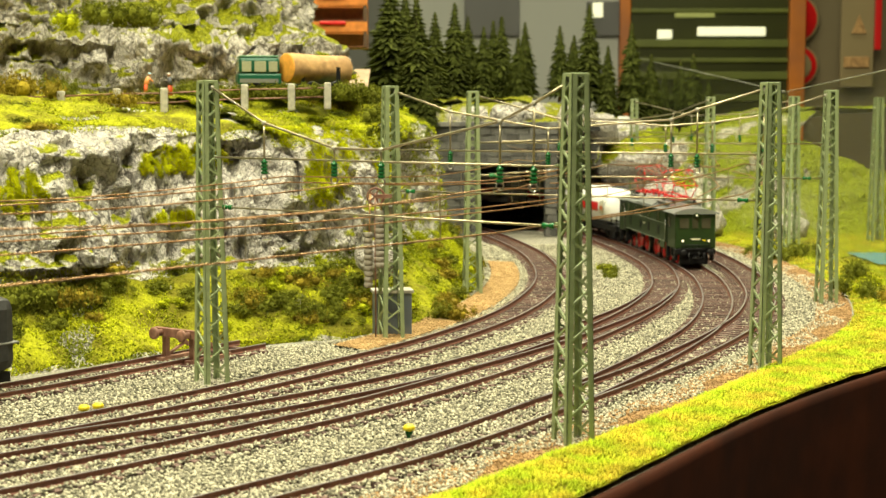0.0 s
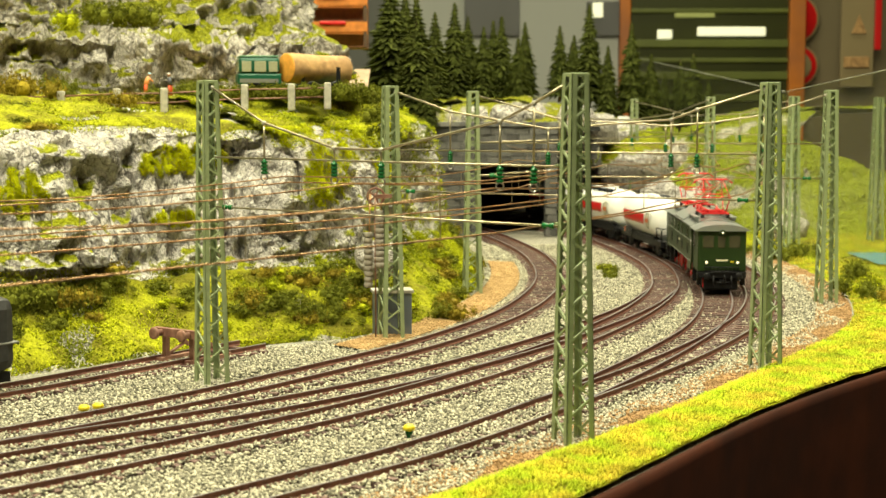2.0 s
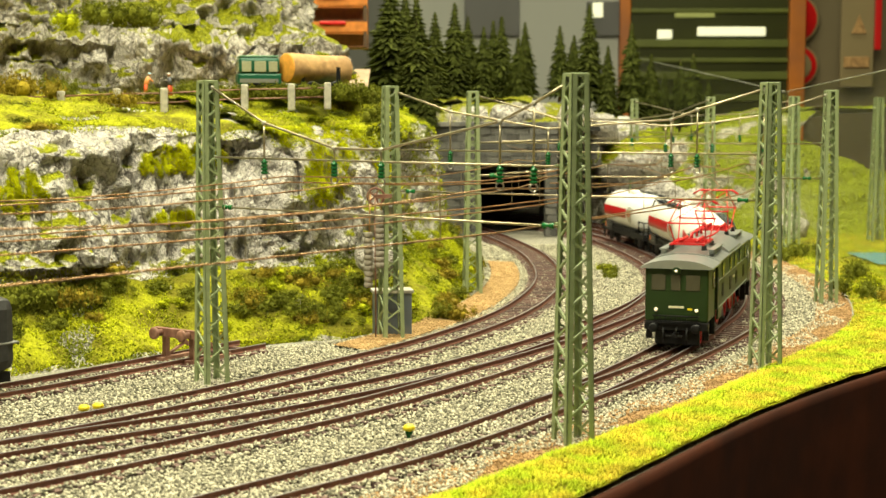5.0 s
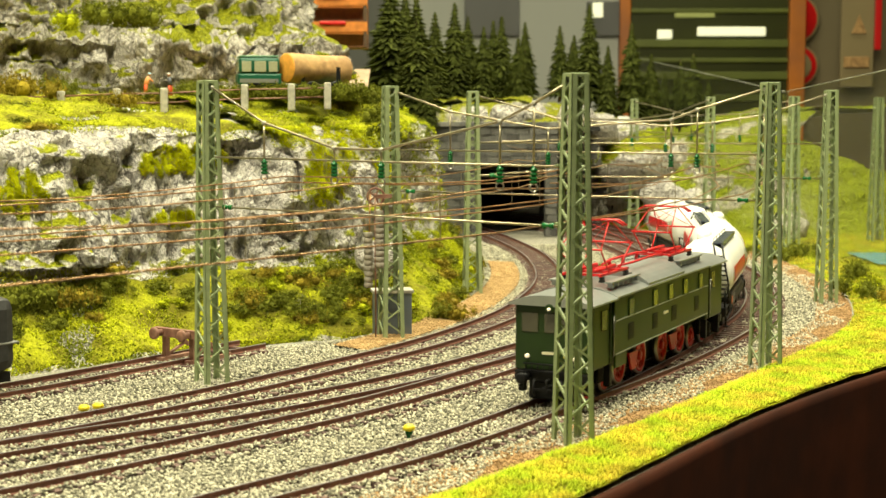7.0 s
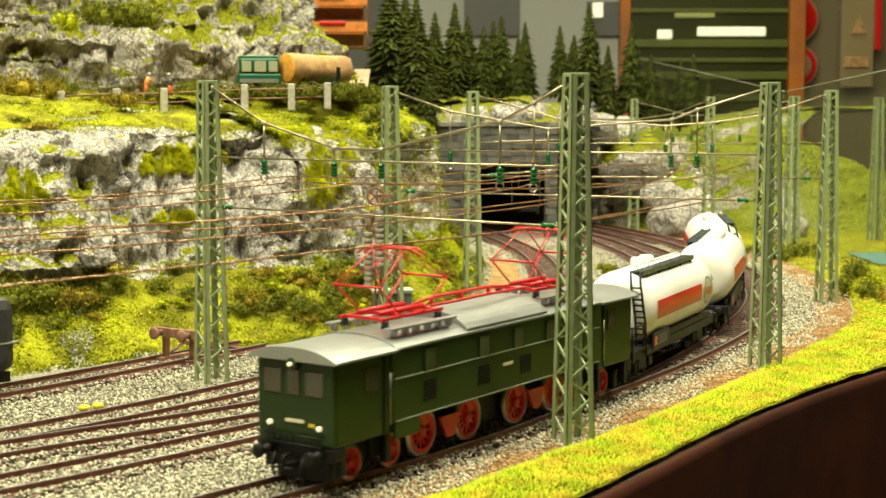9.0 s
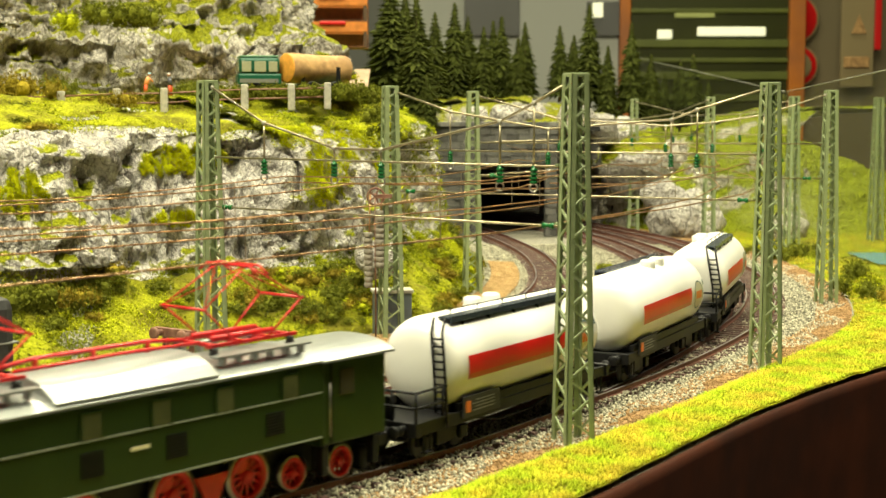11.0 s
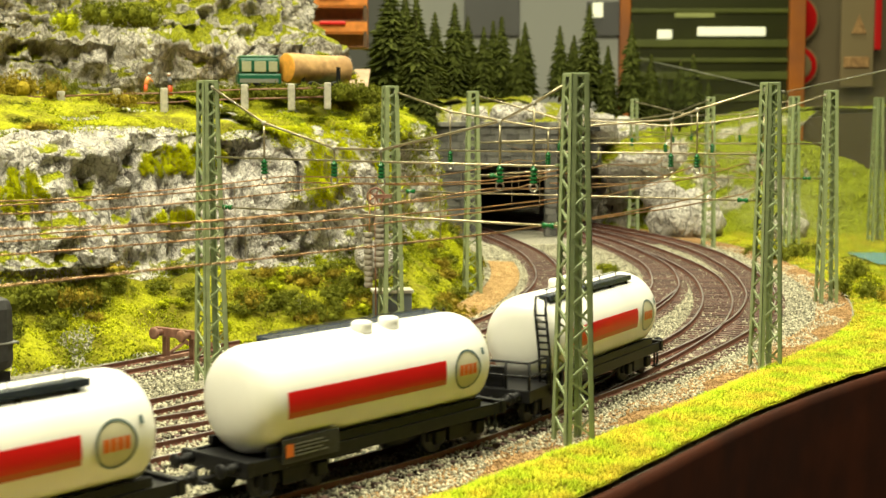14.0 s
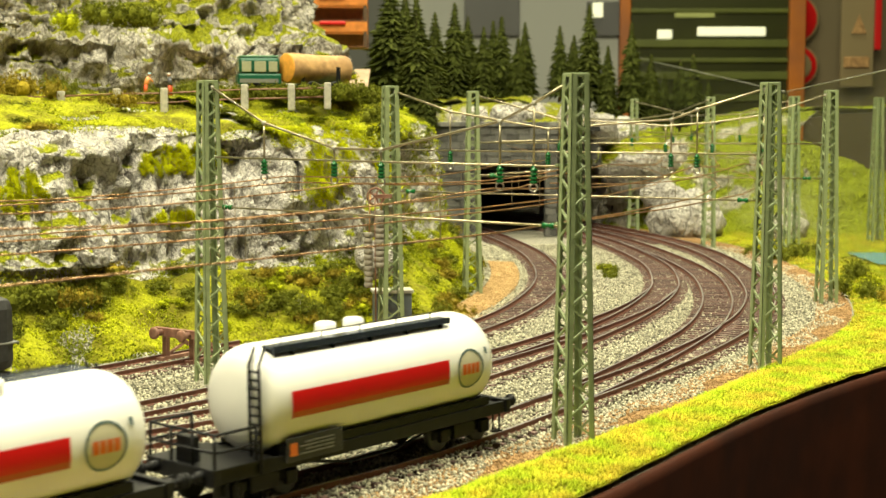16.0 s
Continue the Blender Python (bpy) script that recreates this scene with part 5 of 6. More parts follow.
def hall_box(name, x0, x1, y0, y1, material, label, category, depth=0.03, push=0.0, group=""):
    """A thing on the far side of the hall, from the angles at which it stands."""
    Y = HY + push
    sx = Y / 2550
    lo = ((x0 - 784) * sx, Y, 0.111 + (200 - y1) * sx)
    hi = ((x1 - 784) * sx, Y + depth, 0.111 + (200 - y0) * sx)
    return tagged(part(name, Mesh().box(lo, hi, bevel=0.002), material), label, category, group, "structure")


hall_box("partition", 690, 1092, -420, 420, M["wallgrey"], "light grey partition panel", "partition")
hall_box("door_1", 822, 918, -120, 66, M["paneldark"], "dark grey panel in the partition", "panel", 0.01, -0.012)
hall_box("window_1", 1036, 1094, 6, 66, M["paneldark"], "small dark window in the partition", "window", 0.01, -0.012)
hall_box("wall_lamp", 1046, 1064, 8, 34, M["tube"], "bright lamp behind the small window", "lamp", 0.006, -0.02)
hall_box("timber_post", 1094, 1113, -420, 420, M["wood"], "orange-brown timber post", "post", 0.06, -0.02, "timber posts")
hall_box("timber_post", 1392, 1420, -420, 420, M["wood"], "orange-brown timber post", "post", 0.02, -0.03, "timber posts")
hall_box("window_2", 1113, 1392, -420, 420, M["glassdark"], "large dark olive glazed front", "window", 0.01, -0.01)
for a, b in ((18, 26), (72, 86), (104, 112), (128, 142), (-30, -20), (168, 180)):
    hall_box("glazing_bar", 1113, 1392, a, b, M["olive"], "olive-green horizontal glazing bar", "glazing bar", 0.006, -0.017, "glazing bars")
# reflections of the hall's tubes in the glazing, made as glowing bars
for a, b, c, d in ((1230, 1350, 50, 66), (1160, 1186, 55, 71), (1190, 1260, 26, 34)):
    hall_box("tube_lamp", a, b, c, d, M["tube"] if c > 40 else M["tubedim"], "glowing bar standing in for a tube's reflection in the glazing", "lamp", 0.006, -0.018, "tube lamps")
hall_box("wall_panel", 1392, 1900, -420, 700, M["wallbeige"], "beige wall panel", "wall panel", 0.03, 0.03)
hall_box("notice_board", 1482, 1540, -20, 155, M["cream2"], "pale cream notice board", "notice board", 0.008, -0.012)
hall_box("notice_strip", 1488, 1533, 102, 121, M["log"], "yellow notice strip", "notice", 0.004, -0.018)
hall_box("red_banner", 1541, 1553, -30, 90, M["red"], "narrow red banner", "banner", 0.006, -0.02)
sx = HY / 2550
for cx, cy, r, mt, lab in ((1401, 36, 40, "red", "round red sign"), (1408, 118, 34, "cream2", "white round sign with a red ring")):
    q = Matrix.Translation(((cx - 784) * sx, HY + 0.012, 0.111 + (200 - cy) * sx)) @ Matrix.Rotation(math.pi / 2, 4, "Z") @ Matrix.Rotation(0, 4, "X")
    sg = tagged(part("round_sign", Mesh().lathe([(-0.004, r * sx * 0.98), (-0.003, r * sx), (0.003, r * sx), (0.004, r * sx * 0.98)], 40, q), M["red"]), lab, "sign", kind="structure")
    part("rim", Mesh().lathe([(-0.002, r * sx), (-0.002, r * sx * 1.1), (0.002, r * sx * 1.1), (0.002, r * sx)], 40, q), M["cream2"], sg, "pale rim")
    if mt == "cream2":
        part("field", Mesh().lathe([(-0.007, r * sx * 0.7), (-0.0065, r * sx * 0.72), (0.0, r * sx * 0.72)], 40, q), M["cream2"], sg, "white field")
tri = [((1510 - 784) * sx, 0.111 + (200 - 30) * sx), ((1497 - 784) * sx, 0.111 + (200 - 62) * sx), ((1523 - 784) * sx, 0.111 + (200 - 62) * sx)]
tagged(part("warning_triangle", Mesh().add([(x, HY - 0.016, z) for x, z in tri] + [(x, HY - 0.013, z) for x, z in tri], [(0, 1, 2), (3, 5, 4), (0, 3, 4, 1), (1, 4, 5, 2), (2, 5, 3, 0)]), M["log"]), "orange-brown warning triangle", "sign", kind="structure")

tagged(part("pond", Mesh().sheet([[(x, y, 0.0005 + 0.0006 * noise.noise((x * 90, y * 90, 0))) for x in np.linspace(0.32, 0.40, 12)] for y in np.linspace(1.05, 1.14, 12)]), M["pond"]), "small blue pond beyond the verge", "pond", kind="structure")

# ---- acrylic guard panes ----
for pts, h, lab in ((((0.30, 0.835), (0.2846, 1.20)), (0.1455, 0.1285), "clear acrylic guard pane beside the verge"), (((0.2846, 1.205), (0.215, 1.70)), (0.1285, 0.178), "clear acrylic guard pane behind the hill")):
    (ax, ay), (bx, by) = pts
    v = [(ax, ay, -0.004), (bx, by, -0.004), (bx, by, h[1]), (ax, ay, h[0])]
    d = Vector((by - ay, ax - bx, 0)).normalized() * 0.003
    v += [(x + d.x, y + d.y, z) for x, y, z in v]
    o = tagged(part("guard_pane", Mesh().add(v, [(0, 1, 2, 3), (7, 6, 5, 4), (0, 4, 5, 1), (1, 5, 6, 2), (2, 6, 7, 3), (3, 7, 4, 0)]), M["acrylic"]), lab, "acrylic pane", "guard panes", "structure")
    o.visible_shadow = False
    part("edge", Mesh().tube([v[3], v[2]], 0.0003, 5), M["paneedge"], o, "bright polished edge")


# ---- train ----
def spoked_wheels(parent, x, r, rows_out):
    """A wheel set: steel tyres, red spoked centres, axle; turns about its own y axis."""
    ax = part("axle", Mesh().tube([(0, -0.0085, 0), (0, 0.0085, 0)], 0.0009, 8), M["black"], parent, m=pose(x, 0, r))
    ring, centre = Mesh(), Mesh()
    for s in (-1, 1):
        y0 = s * 0.0083
        for rr, ww, mesh in ((r, 0.0022, ring), (r * 0.86, 0.0026, centre)):
            a = [(y0 + ww / 2 * k, q) for k, q in ((-1, rr * 0.8), (-1, rr), (1, rr), (1, rr * 0.8))]
            a.append(a[0])
            n, verts = 28, []
            for yy, q in a:
                verts += [(math.cos(2 * math.pi * k / n) * q, yy, math.sin(2 * math.pi * k / n) * q) for k in range(n)]
            mesh.add(verts, [(i * n + k, i * n + (k + 1) % n, (i + 1) * n + (k + 1) % n, (i + 1) * n + k) for i in range(4) for k in range(n)], True)
        count = 12 if r > 0.006 else 9
        for k in range(count):
            t = 2 * math.pi * k / count
            centre.tube([(math.cos(t) * r * 0.15, y0, math.sin(t) * r * 0.15), (math.cos(t) * r * 0.74, y0, math.sin(t) * r * 0.74)], r * 0.075, 4)
        centre.lathe([(-0.0016, r * 0.2), (-0.0013, r * 0.26), (0.0013, r * 0.26), (0.0016, r * 0.2)], 12, Matrix.Translation((0, y0, 0)) @ Matrix.Rotation(math.pi / 2, 4, "Z"))
        if r > 0.006:
            centre.box((-r * 0.62, y0 - 0.0009, -r * 0.62), (-r * 0.1, y0 + 0.0009, -r * 0.2))
    part("tyre", ring, M["steel"], ax, "steel tyres")
    part("wheel_centre", centre, M["wheelred"], ax, "red spoked wheel centres")
    rows_out.append((ax, x, r))
    return ax


def buffers(o, x, sgn, z=0.0115, sp=0.0098):
    for s in (-1, 1):
        part("buffer", Mesh().lathe([(0, 0.0016), (0.003, 0.0016), (0.003, 0.001), (0.0052, 0.001), (0.0054, 0.0021), (0.0062, 0.0022), (0.0066, 0.0016)], 14, Matrix.Translation((x, s * sp, z)) @ Matrix.Rotation(0 if sgn > 0 else math.pi, 4, "Z")), M["black"], o, "black sprung buffer")


def coupling(o, x, sgn):
    m = Mesh().box((min(x, x + sgn * 0.009), -0.0012, 0.0062), (max(x, x + sgn * 0.009), 0.0012, 0.0078))
    m.tube([(x + sgn * 0.0085, -0.004, 0.007), (x + sgn * 0.0085, 0.004, 0.007)], 0.0005, 6)
    m.tube([(x + sgn * 0.0085, 0.001, 0.007), (x + sgn * 0.0088, 0.001, 0.0105), (x + sgn * 0.0062, 0.001, 0.0108)], 0.0005, 6)
    part("coupling", m, M["black"], o, "black hook coupling")


WHEELS = []


def roof_shell(x0, x1, half, z0, rise, over=0.0, thick=0.0007, n=13):
    """An arched roof skin, closed at its ends."""
    outer, inner = [], []
    for k in range(n):
        u = -1 + 2 * k / (n - 1)
        z = z0 + rise * (1 - abs(u) ** 2.6)
        outer.append((u * half, z))
    ring = outer + [(y, z0 - thick) for y, _ in reversed(outer)]
    m = Mesh()
    k = len(ring)
    v = [(x, y, z) for x in (x0, x1) for y, z in ring]
    f = [(i, (i + 1) % k, k + (i + 1) % k, k + i) for i in range(k)]
    m.add(v, f, False)
    for e in (0, 1):
        for i in range(n - 1):
            q = (e * k + i, e * k + i + 1, e * k + k - 2 - i, e * k + k - 1 - i)
            m.f.append(q)
            m.smooth.append(False)
    return m


def pantograph(o, x, top):
    """Diamond pantograph: base frame, lower and upper arms, head with two strips."""
    p = part("pantograph", Mesh().box((x - 0.017, -0.0085, 0.0463), (x + 0.017, -0.0073, 0.0472)).box((x - 0.017, 0.0073, 0.0463), (x + 0.017, 0.0085, 0.0472)).box((x - 0.015, -0.0085, 0.0463), (x - 0.0135, 0.0085, 0.0472)).box((x + 0.0135, -0.0085, 0.0463), (x + 0.015, 0.0085, 0.0472)).box((x - 0.006, -0.0085, 0.0466), (x - 0.0045, 0.0085, 0.0476)).box((x + 0.0045, -0.0085, 0.0466), (x + 0.006, 0.0085, 0.0476)).tube([(x - 0.012, -0.004, 0.048), (x + 0.012, -0.004, 0.048)], 0.0009, 8).tube([(x - 0.012, 0.004, 0.048), (x + 0.012, 0.004, 0.048)], 0.0009, 8), M["wheelred"], o, "red pantograph base frame")
    mid = 0.046 + (top - 0.046) * 0.52
    bars = []
    for e in (-1, 1):
        for s in (-1, 1):
            bars += [((x + e * 0.006, s * 0.0078, 0.047), (x + e * 0.0185, s * 0.0088, mid), 0.00034), ((x + e * 0.0185, s * 0.0088, mid), (x + e * 0.0012, s * 0.006, top), 0.00026), ((x + e * 0.0185, s * 0.0088, mid), (x + e * 0.0012, -s * 0.006, top), 0.00013)]
        bars.append(((x + e * 0.0185, -0.0095, mid), (x + e * 0.0185, 0.0095, mid), 0.0004))
    for a, b, r in bars:
        part("arm", Mesh().tube([a, b], r, 6), M["wheelred"], p, "thin red pantograph arm")
    head = Mesh()
    for e in (-1, 1):
        head.tube([(x + e * 0.0018, -0.0125, top - 0.0018), (x + e * 0.0018, -0.009, top + 0.0004), (x + e * 0.0018, 0.009, top + 0.0004), (x + e * 0.0018, 0.0125, top - 0.0018)], 0.0004, 6)
    for s in (-1, 1):
        head.tube([(x - 0.0018, s * 0.006, top), (x + 0.0018, s * 0.006, top)], 0.0003, 5)
    part("collector_head", head, M["wheelred"], p, "red collector strips")
    for sx in (-1, 1):
        for sy in (-1, 1):
            part("roof_insulator", Mesh().lathe([(0, 0.0011), (0.0006, 0.0015), (0.0012, 0.001), (0.0018, 0.0014), (0.0025, 0.0009)], 10, Matrix.Translation((x + sx * 0.0145, sy * 0.008, 0.0438)) @ Matrix.Rotation(-math.pi / 2, 4, "Y")), M["darkgrey"], o)
    return p


def locomotive():
    o = thing("electric_locomotive", "dark green electric locomotive with red pantographs and silver-grey roof", "locomotive")
    body = Mesh().box((-0.067, -0.0158, 0.0158), (0.067, 0.0158, 0.0386), bevel=0.0005)
    part("body", body, M["green"], o, "dark green body side panels")
    # side sheets lower over the drivers
    for s in (-1, 1):
        y0, y1 = sorted((s * 0.0150, s * 0.0160))
        part("skirt", Mesh().box((0.0525, y0, 0.0108), (0.066, y1, 0.0160), bevel=0.0002), M["green"], o)
    for s in (-1, 1):
        c = part("cab", Mesh().box(tuple(min(a, b) for a, b in zip((s * 0.0665, -0.0149, 0.0128), (s * 0.0945, 0.0149, 0.0384))), tuple(max(a, b) for a, b in zip((s * 0.0665, -0.0149, 0.0128), (s * 0.0945, 0.0149, 0.0384))), bevel=0.0009), M["green"], o, "dark green driver's cab")
        xf = s * 0.0945
        for y0, y1 in ((-0.0118, -0.0052), (-0.0026, 0.0018), (0.0044, 0.011)):
            w = part("window", Mesh().box((min(xf, xf + s * 0.00035), y0, 0.0278), (max(xf, xf + s * 0.00035), y1, 0.0352), bevel=0.0001), M["pane"], c, "dark cab window")
        part("number_bar", Mesh().box((min(xf, xf + s * 0.0003), -0.0036, 0.0194), (max(xf, xf + s * 0.0003), 0.0036, 0.0204)), M["cream"], c, "pale unreadable number bar")
        part("lamp_ring", Mesh().lathe([(0, 0.0021), (0.0016, 0.0021), (0.002, 0.0017)], 14, Matrix.Translation((xf, 0, 0.0372)) @ Matrix.Rotation(0 if s > 0 else math.pi, 4, "Z")), M["green"], c)
        for y, z, r in ((-0.0095, 0.0186, 0.0008), (0.0095, 0.0186, 0.0008), (0, 0.0372, 0.0006)):
            d = 0.002 if z > 0.03 else 0.0002
            part("headlight", Mesh().lathe([(0, r), (0.0008, r), (0.0012, r * 0.5)], 14, Matrix.Translation((xf + s * d, y, z)) @ Matrix.Rotation(0 if s > 0 else math.pi, 4, "Z")), M["lamp"] if s > 0 else M["pane"], c, "lit warm-white headlight" if s > 0 else "unlit headlight")
        part("yellow_mark", Mesh().box((min(xf, xf + s * 0.0003), 0.0052, 0.0186), (max(xf, xf + s * 0.0003), 0.0075, 0.0196)), M["yellow"], c, "small yellow mark")
        for q in (-1, 1):
            ya, yb = sorted((q * 0.0149, q * 0.0153))
            part("window", Mesh().box((min(s * 0.074, s * 0.080), ya, 0.0275), (max(s * 0.074, s * 0.080), yb, 0.0352), bevel=0.0001), M["pane"], c, "dark cab side window")
            part("door_line", Mesh().box((s * 0.0705 - 0.00025, ya, 0.0135), (s * 0.0705 + 0.00025, yb, 0.0375)), M["black"], c)
            part("handrail", Mesh().tube([(s * 0.0688, q * 0.0162, 0.016), (s * 0.0688, q * 0.0162, 0.032)], 0.00025, 6), M["steel"], c, "thin handrail")
        # cab roof
        a, b = sorted((s * 0.0655, s * 0.0963))
        part("cab_roof", roof_shell(a, b, 0.0170, 0.0388, 0.0034), M["roof"], o, "silver-grey arched cab roof")
        # buffer beam, steps, guards
        a, b = sorted((s * 0.0905, s * 0.0945))
        beam = part("buffer_beam", Mesh().box((a, -0.0150, 0.0088), (b, 0.0150, 0.0127), bevel=0.0004), M["black"], o, "black buffer beam")
        buffers(o, s * 0.0943, s, 0.0106)
        coupling(o, s * 0.0925, s)
        g = Mesh()
        for k in range(9):
            y = -0.0098 + k * 0.00245
            g.tube([(s * 0.0957, y, 0.0128), (s * 0.0957, y, 0.0158)], 0.0003, 5)
        g.tube([(s * 0.0957, -0.011, 0.0157), (s * 0.0957, 0.011, 0.0157)], 0.0004, 6)
        g.tube([(s * 0.0957, -0.011, 0.0131), (s * 0.0957, 0.011, 0.0131)], 0.0004, 6)
        part("front_rail", g, M["black"], o, "black step grating")
        part("rail_guard", Mesh().box((min(s * 0.088, s * 0.0915), -0.0105, 0.0012), (max(s * 0.088, s * 0.0915), 0.0105, 0.0088), bevel=0.001), M["black"], o, "black guard plate")
        h = Mesh()
        for q in (-1, 1):
            h.tube([(s * 0.0975, q * 0.0055, 0.0105), (s * 0.099, q * 0.0055, 0.006), (s * 0.0975, q * 0.0055, 0.0035)], 0.0005, 6)
        part("brake_hose", h, M["black"], o, "black brake hoses")
    part("roof", roof_shell(-0.066, 0.066, 0.0166, 0.0392, 0.0036), M["roof"], o, "silver-grey arched roof")
    part("roof_hood", roof_shell(-0.026, 0.026, 0.0162, 0.0404, 0.0052, n=17), M["roof"], o, "raised silver-grey roof hood")
    # gutter lines and walkways
    for s in (-1, 1):
        for z in (0.0294, 0.0162):
            ya, yb = sorted((s * 0.0158, s * 0.0161))
            part("trim_line", Mesh().box((-0.0655, ya, z), (0.0655, yb, z + 0.0004)), M["trim"], o, "thin pale trim line")
        for a, b in ((-0.064, -0.028), (0.028, 0.064)):
            m = Mesh().box((a, s * 0.0118 - 0.0016, 0.0440), (b, s * 0.0118 + 0.0016, 0.0446))
            for k in range(6):
                x = a + (b - a) * (k + 0.5) / 6
                m.box((x - 0.0004, s * 0.0118 - 0.0012, 0.0418), (x + 0.0004, s * 0.0118 + 0.0012, 0.0441))
            part("walkway", m, M["roof"], o, "grey roof walkway")
        for x in (0.047, 0.0155, -0.0065, -0.0285, -0.053):
            ya, yb = sorted((s * 0.0158, s * 0.01615))
            w = part("window", Mesh().box((x - 0.003, ya, 0.0300), (x + 0.003, yb, 0.0365), bevel=0.0001), M["bodypane"], o, "yellowish body window")
            fr = Mesh()
            for q in ((x - 0.0034, 0.0296, x - 0.0029, 0.0369), (x + 0.0029, 0.0296, x + 0.0034, 0.0369), (x - 0.0034, 0.0364, x + 0.0034, 0.0369)):
                fr.box((q[0], ya, q[1]), (q[2], yb + (0.0001 if s > 0 else 0), q[3]))
            part("frame", fr, M["green"], w)
        for x in (0.047, 0.0155, -0.0115, -0.047):
            ya, yb = sorted((s * 0.0158, s * 0.0161))
            m = Mesh()
            for k in range(8):
                m.box((x - 0.0035, ya, 0.0202 + k * 0.00085), (x + 0.0035, yb, 0.0207 + k * 0.00085))
            part("louvre", m, M["black"], o, "dark ventilation louvre")
        part("name_bar", Mesh().box((-0.0025, min(s * 0.0158, s * 0.0161), 0.0246), (0.0035, max(s * 0.0158, s * 0.0161), 0.0256)), M["cream"], o, "pale unreadable lettering bar")
    part("underframe", Mesh().box((-0.09, -0.0062, 0.0035), (0.09, 0.0062, 0.0160), bevel=0.0005), M["black"], o, "black underframe")
    for s in (-1, 1):
        for x in (0.07, -0.07):
            part("axle_box", Mesh().box((x - 0.003, min(s * 0.0095, s * 0.0115), 0.0055), (x + 0.003, max(s * 0.0095, s * 0.0115), 0.0125), bevel=0.0004), M["black"], o, "black axle box")
        for x in (-0.09, 0.09, -0.068, 0.068):
            part("step", Mesh().box((x - 0.0012, min(s * 0.012, s * 0.0148), 0.004), (x + 0.0012, max(s * 0.012, s * 0.0148), 0.0128), bevel=0.0002), M["black"], o, "black cab step")
    for s in (-1, 1):
        for x in (0.028, -0.028):
            v = [(x + dx, s * yy, z) for yy in (0.0098, 0.0108) for dx, z in ((-0.006, 0.0115), (0.006, 0.0115), (0.0022, 0.0042), (-0.0022, 0.0042))]
            part("drive_plate", Mesh().add(v, [(0, 1, 2, 3), (4, 5, 6, 7), (0, 1, 5, 4), (1, 2, 6, 5), (2, 3, 7, 6), (3, 0, 4, 7)]), M["wheelred"], o, "red jackshaft crank plate")
    for x, r in ((0.08, 0.0055), (0.06, 0.0055), (0.0425, 0.008), (0.0155, 0.008), (-0.0155, 0.008), (-0.0425, 0.008), (-0.06, 0.0055), (-0.08, 0.0055)):
        spoked_wheels(o, x, r, WHEELS)
    pantograph(o, 0.046, 0.0675)
    pantograph(o, -0.046, 0.0675)
    bus = Mesh()
    bus.tube([(0.03, -0.003, 0.0475), (0.018, -0.004, 0.0485), (-0.018, -0.004, 0.0485), (-0.03, -0.003, 0.0475)], 0.0006, 6)
    bus.tube([(0.03, 0.004, 0.0475), (0.02, 0.007, 0.0482), (0.0, 0.007, 0.0485), (-0.03, 0.004, 0.0475)], 0.0005, 6)
    for x in (-0.018, 0.0, 0.018):
        bus.tube([(x, -0.004, 0.0455), (x, -0.004, 0.0488)], 0.0008, 8)
    part("roof_busbar", bus, M["wheelred"], o, "red roof conductor on posts")
    return o


def bogie(o, x):
    b = part("bogie", Mesh().box((-0.0145, -0.0105, 0.0042), (0.0145, -0.0085, 0.0075), bevel=0.0005).box((-0.0145, 0.0085, 0.0042), (0.0145, 0.0105, 0.0075), bevel=0.0005).box((-0.003, -0.0105, 0.004), (0.003, 0.0105, 0.0095)).box((-0.0055, -0.0118, 0.0035), (0.0055, -0.0095, 0.0085), bevel=0.0004).box((-0.0055, 0.0095, 0.0035), (0.0055, 0.0118, 0.0085), bevel=0.0004), M["black"], o, "black bogie side frame", pose(x, 0, 0))
    for dx in (-0.0105, 0.0105):
        me = Mesh()
        for s in (-1, 1):
            me.lathe([(-0.0012, 0.0046), (-0.0009, 0.0052), (0.0009, 0.0052), (0.0012, 0.0046)], 24, Matrix.Translation((0, s * 0.0081, 0)) @ Matrix.Rotation(math.pi / 2, 4, "Z"))
        me.tube([(0, -0.008, 0), (0, 0.008, 0)], 0.0009, 8)
        ax = part("wheelset", me, M["darkgrey"], b, "dark wheel set", pose(dx, 0, 0.0052))
        WHEELS.append((ax, dx, 0.0052))
        box = Mesh()
        for s in (-1, 1):
            box.box((dx - 0.0022, min(s * 0.0104, s * 0.0122), 0.0034), (dx + 0.0022, max(s * 0.0104, s * 0.0122), 0.0078), bevel=0.0004)
        part("axle_box", box, M["black"], b)
    return b


TANK_L, TANK_R, TANK_Z = 0.1075, 0.0162, 0.0277


def on_tank(x, ang, lift=0.0):
    return (x, math.cos(ang) * (TANK_R + lift), TANK_Z + math.sin(ang) * (TANK_R + lift))


def tank_patch(x0, x1, a0, a1, lift, side):
    n = 8
    rows = [[on_tank(x, a0 + (a1 - a0) * k / n, lift) for k in range(n + 1)] for x in np.linspace(x0, x1, 4)]
    if side < 0:
        rows = [[(x, -y, z) for x, y, z in r] for r in rows]
    return Mesh().sheet(rows)


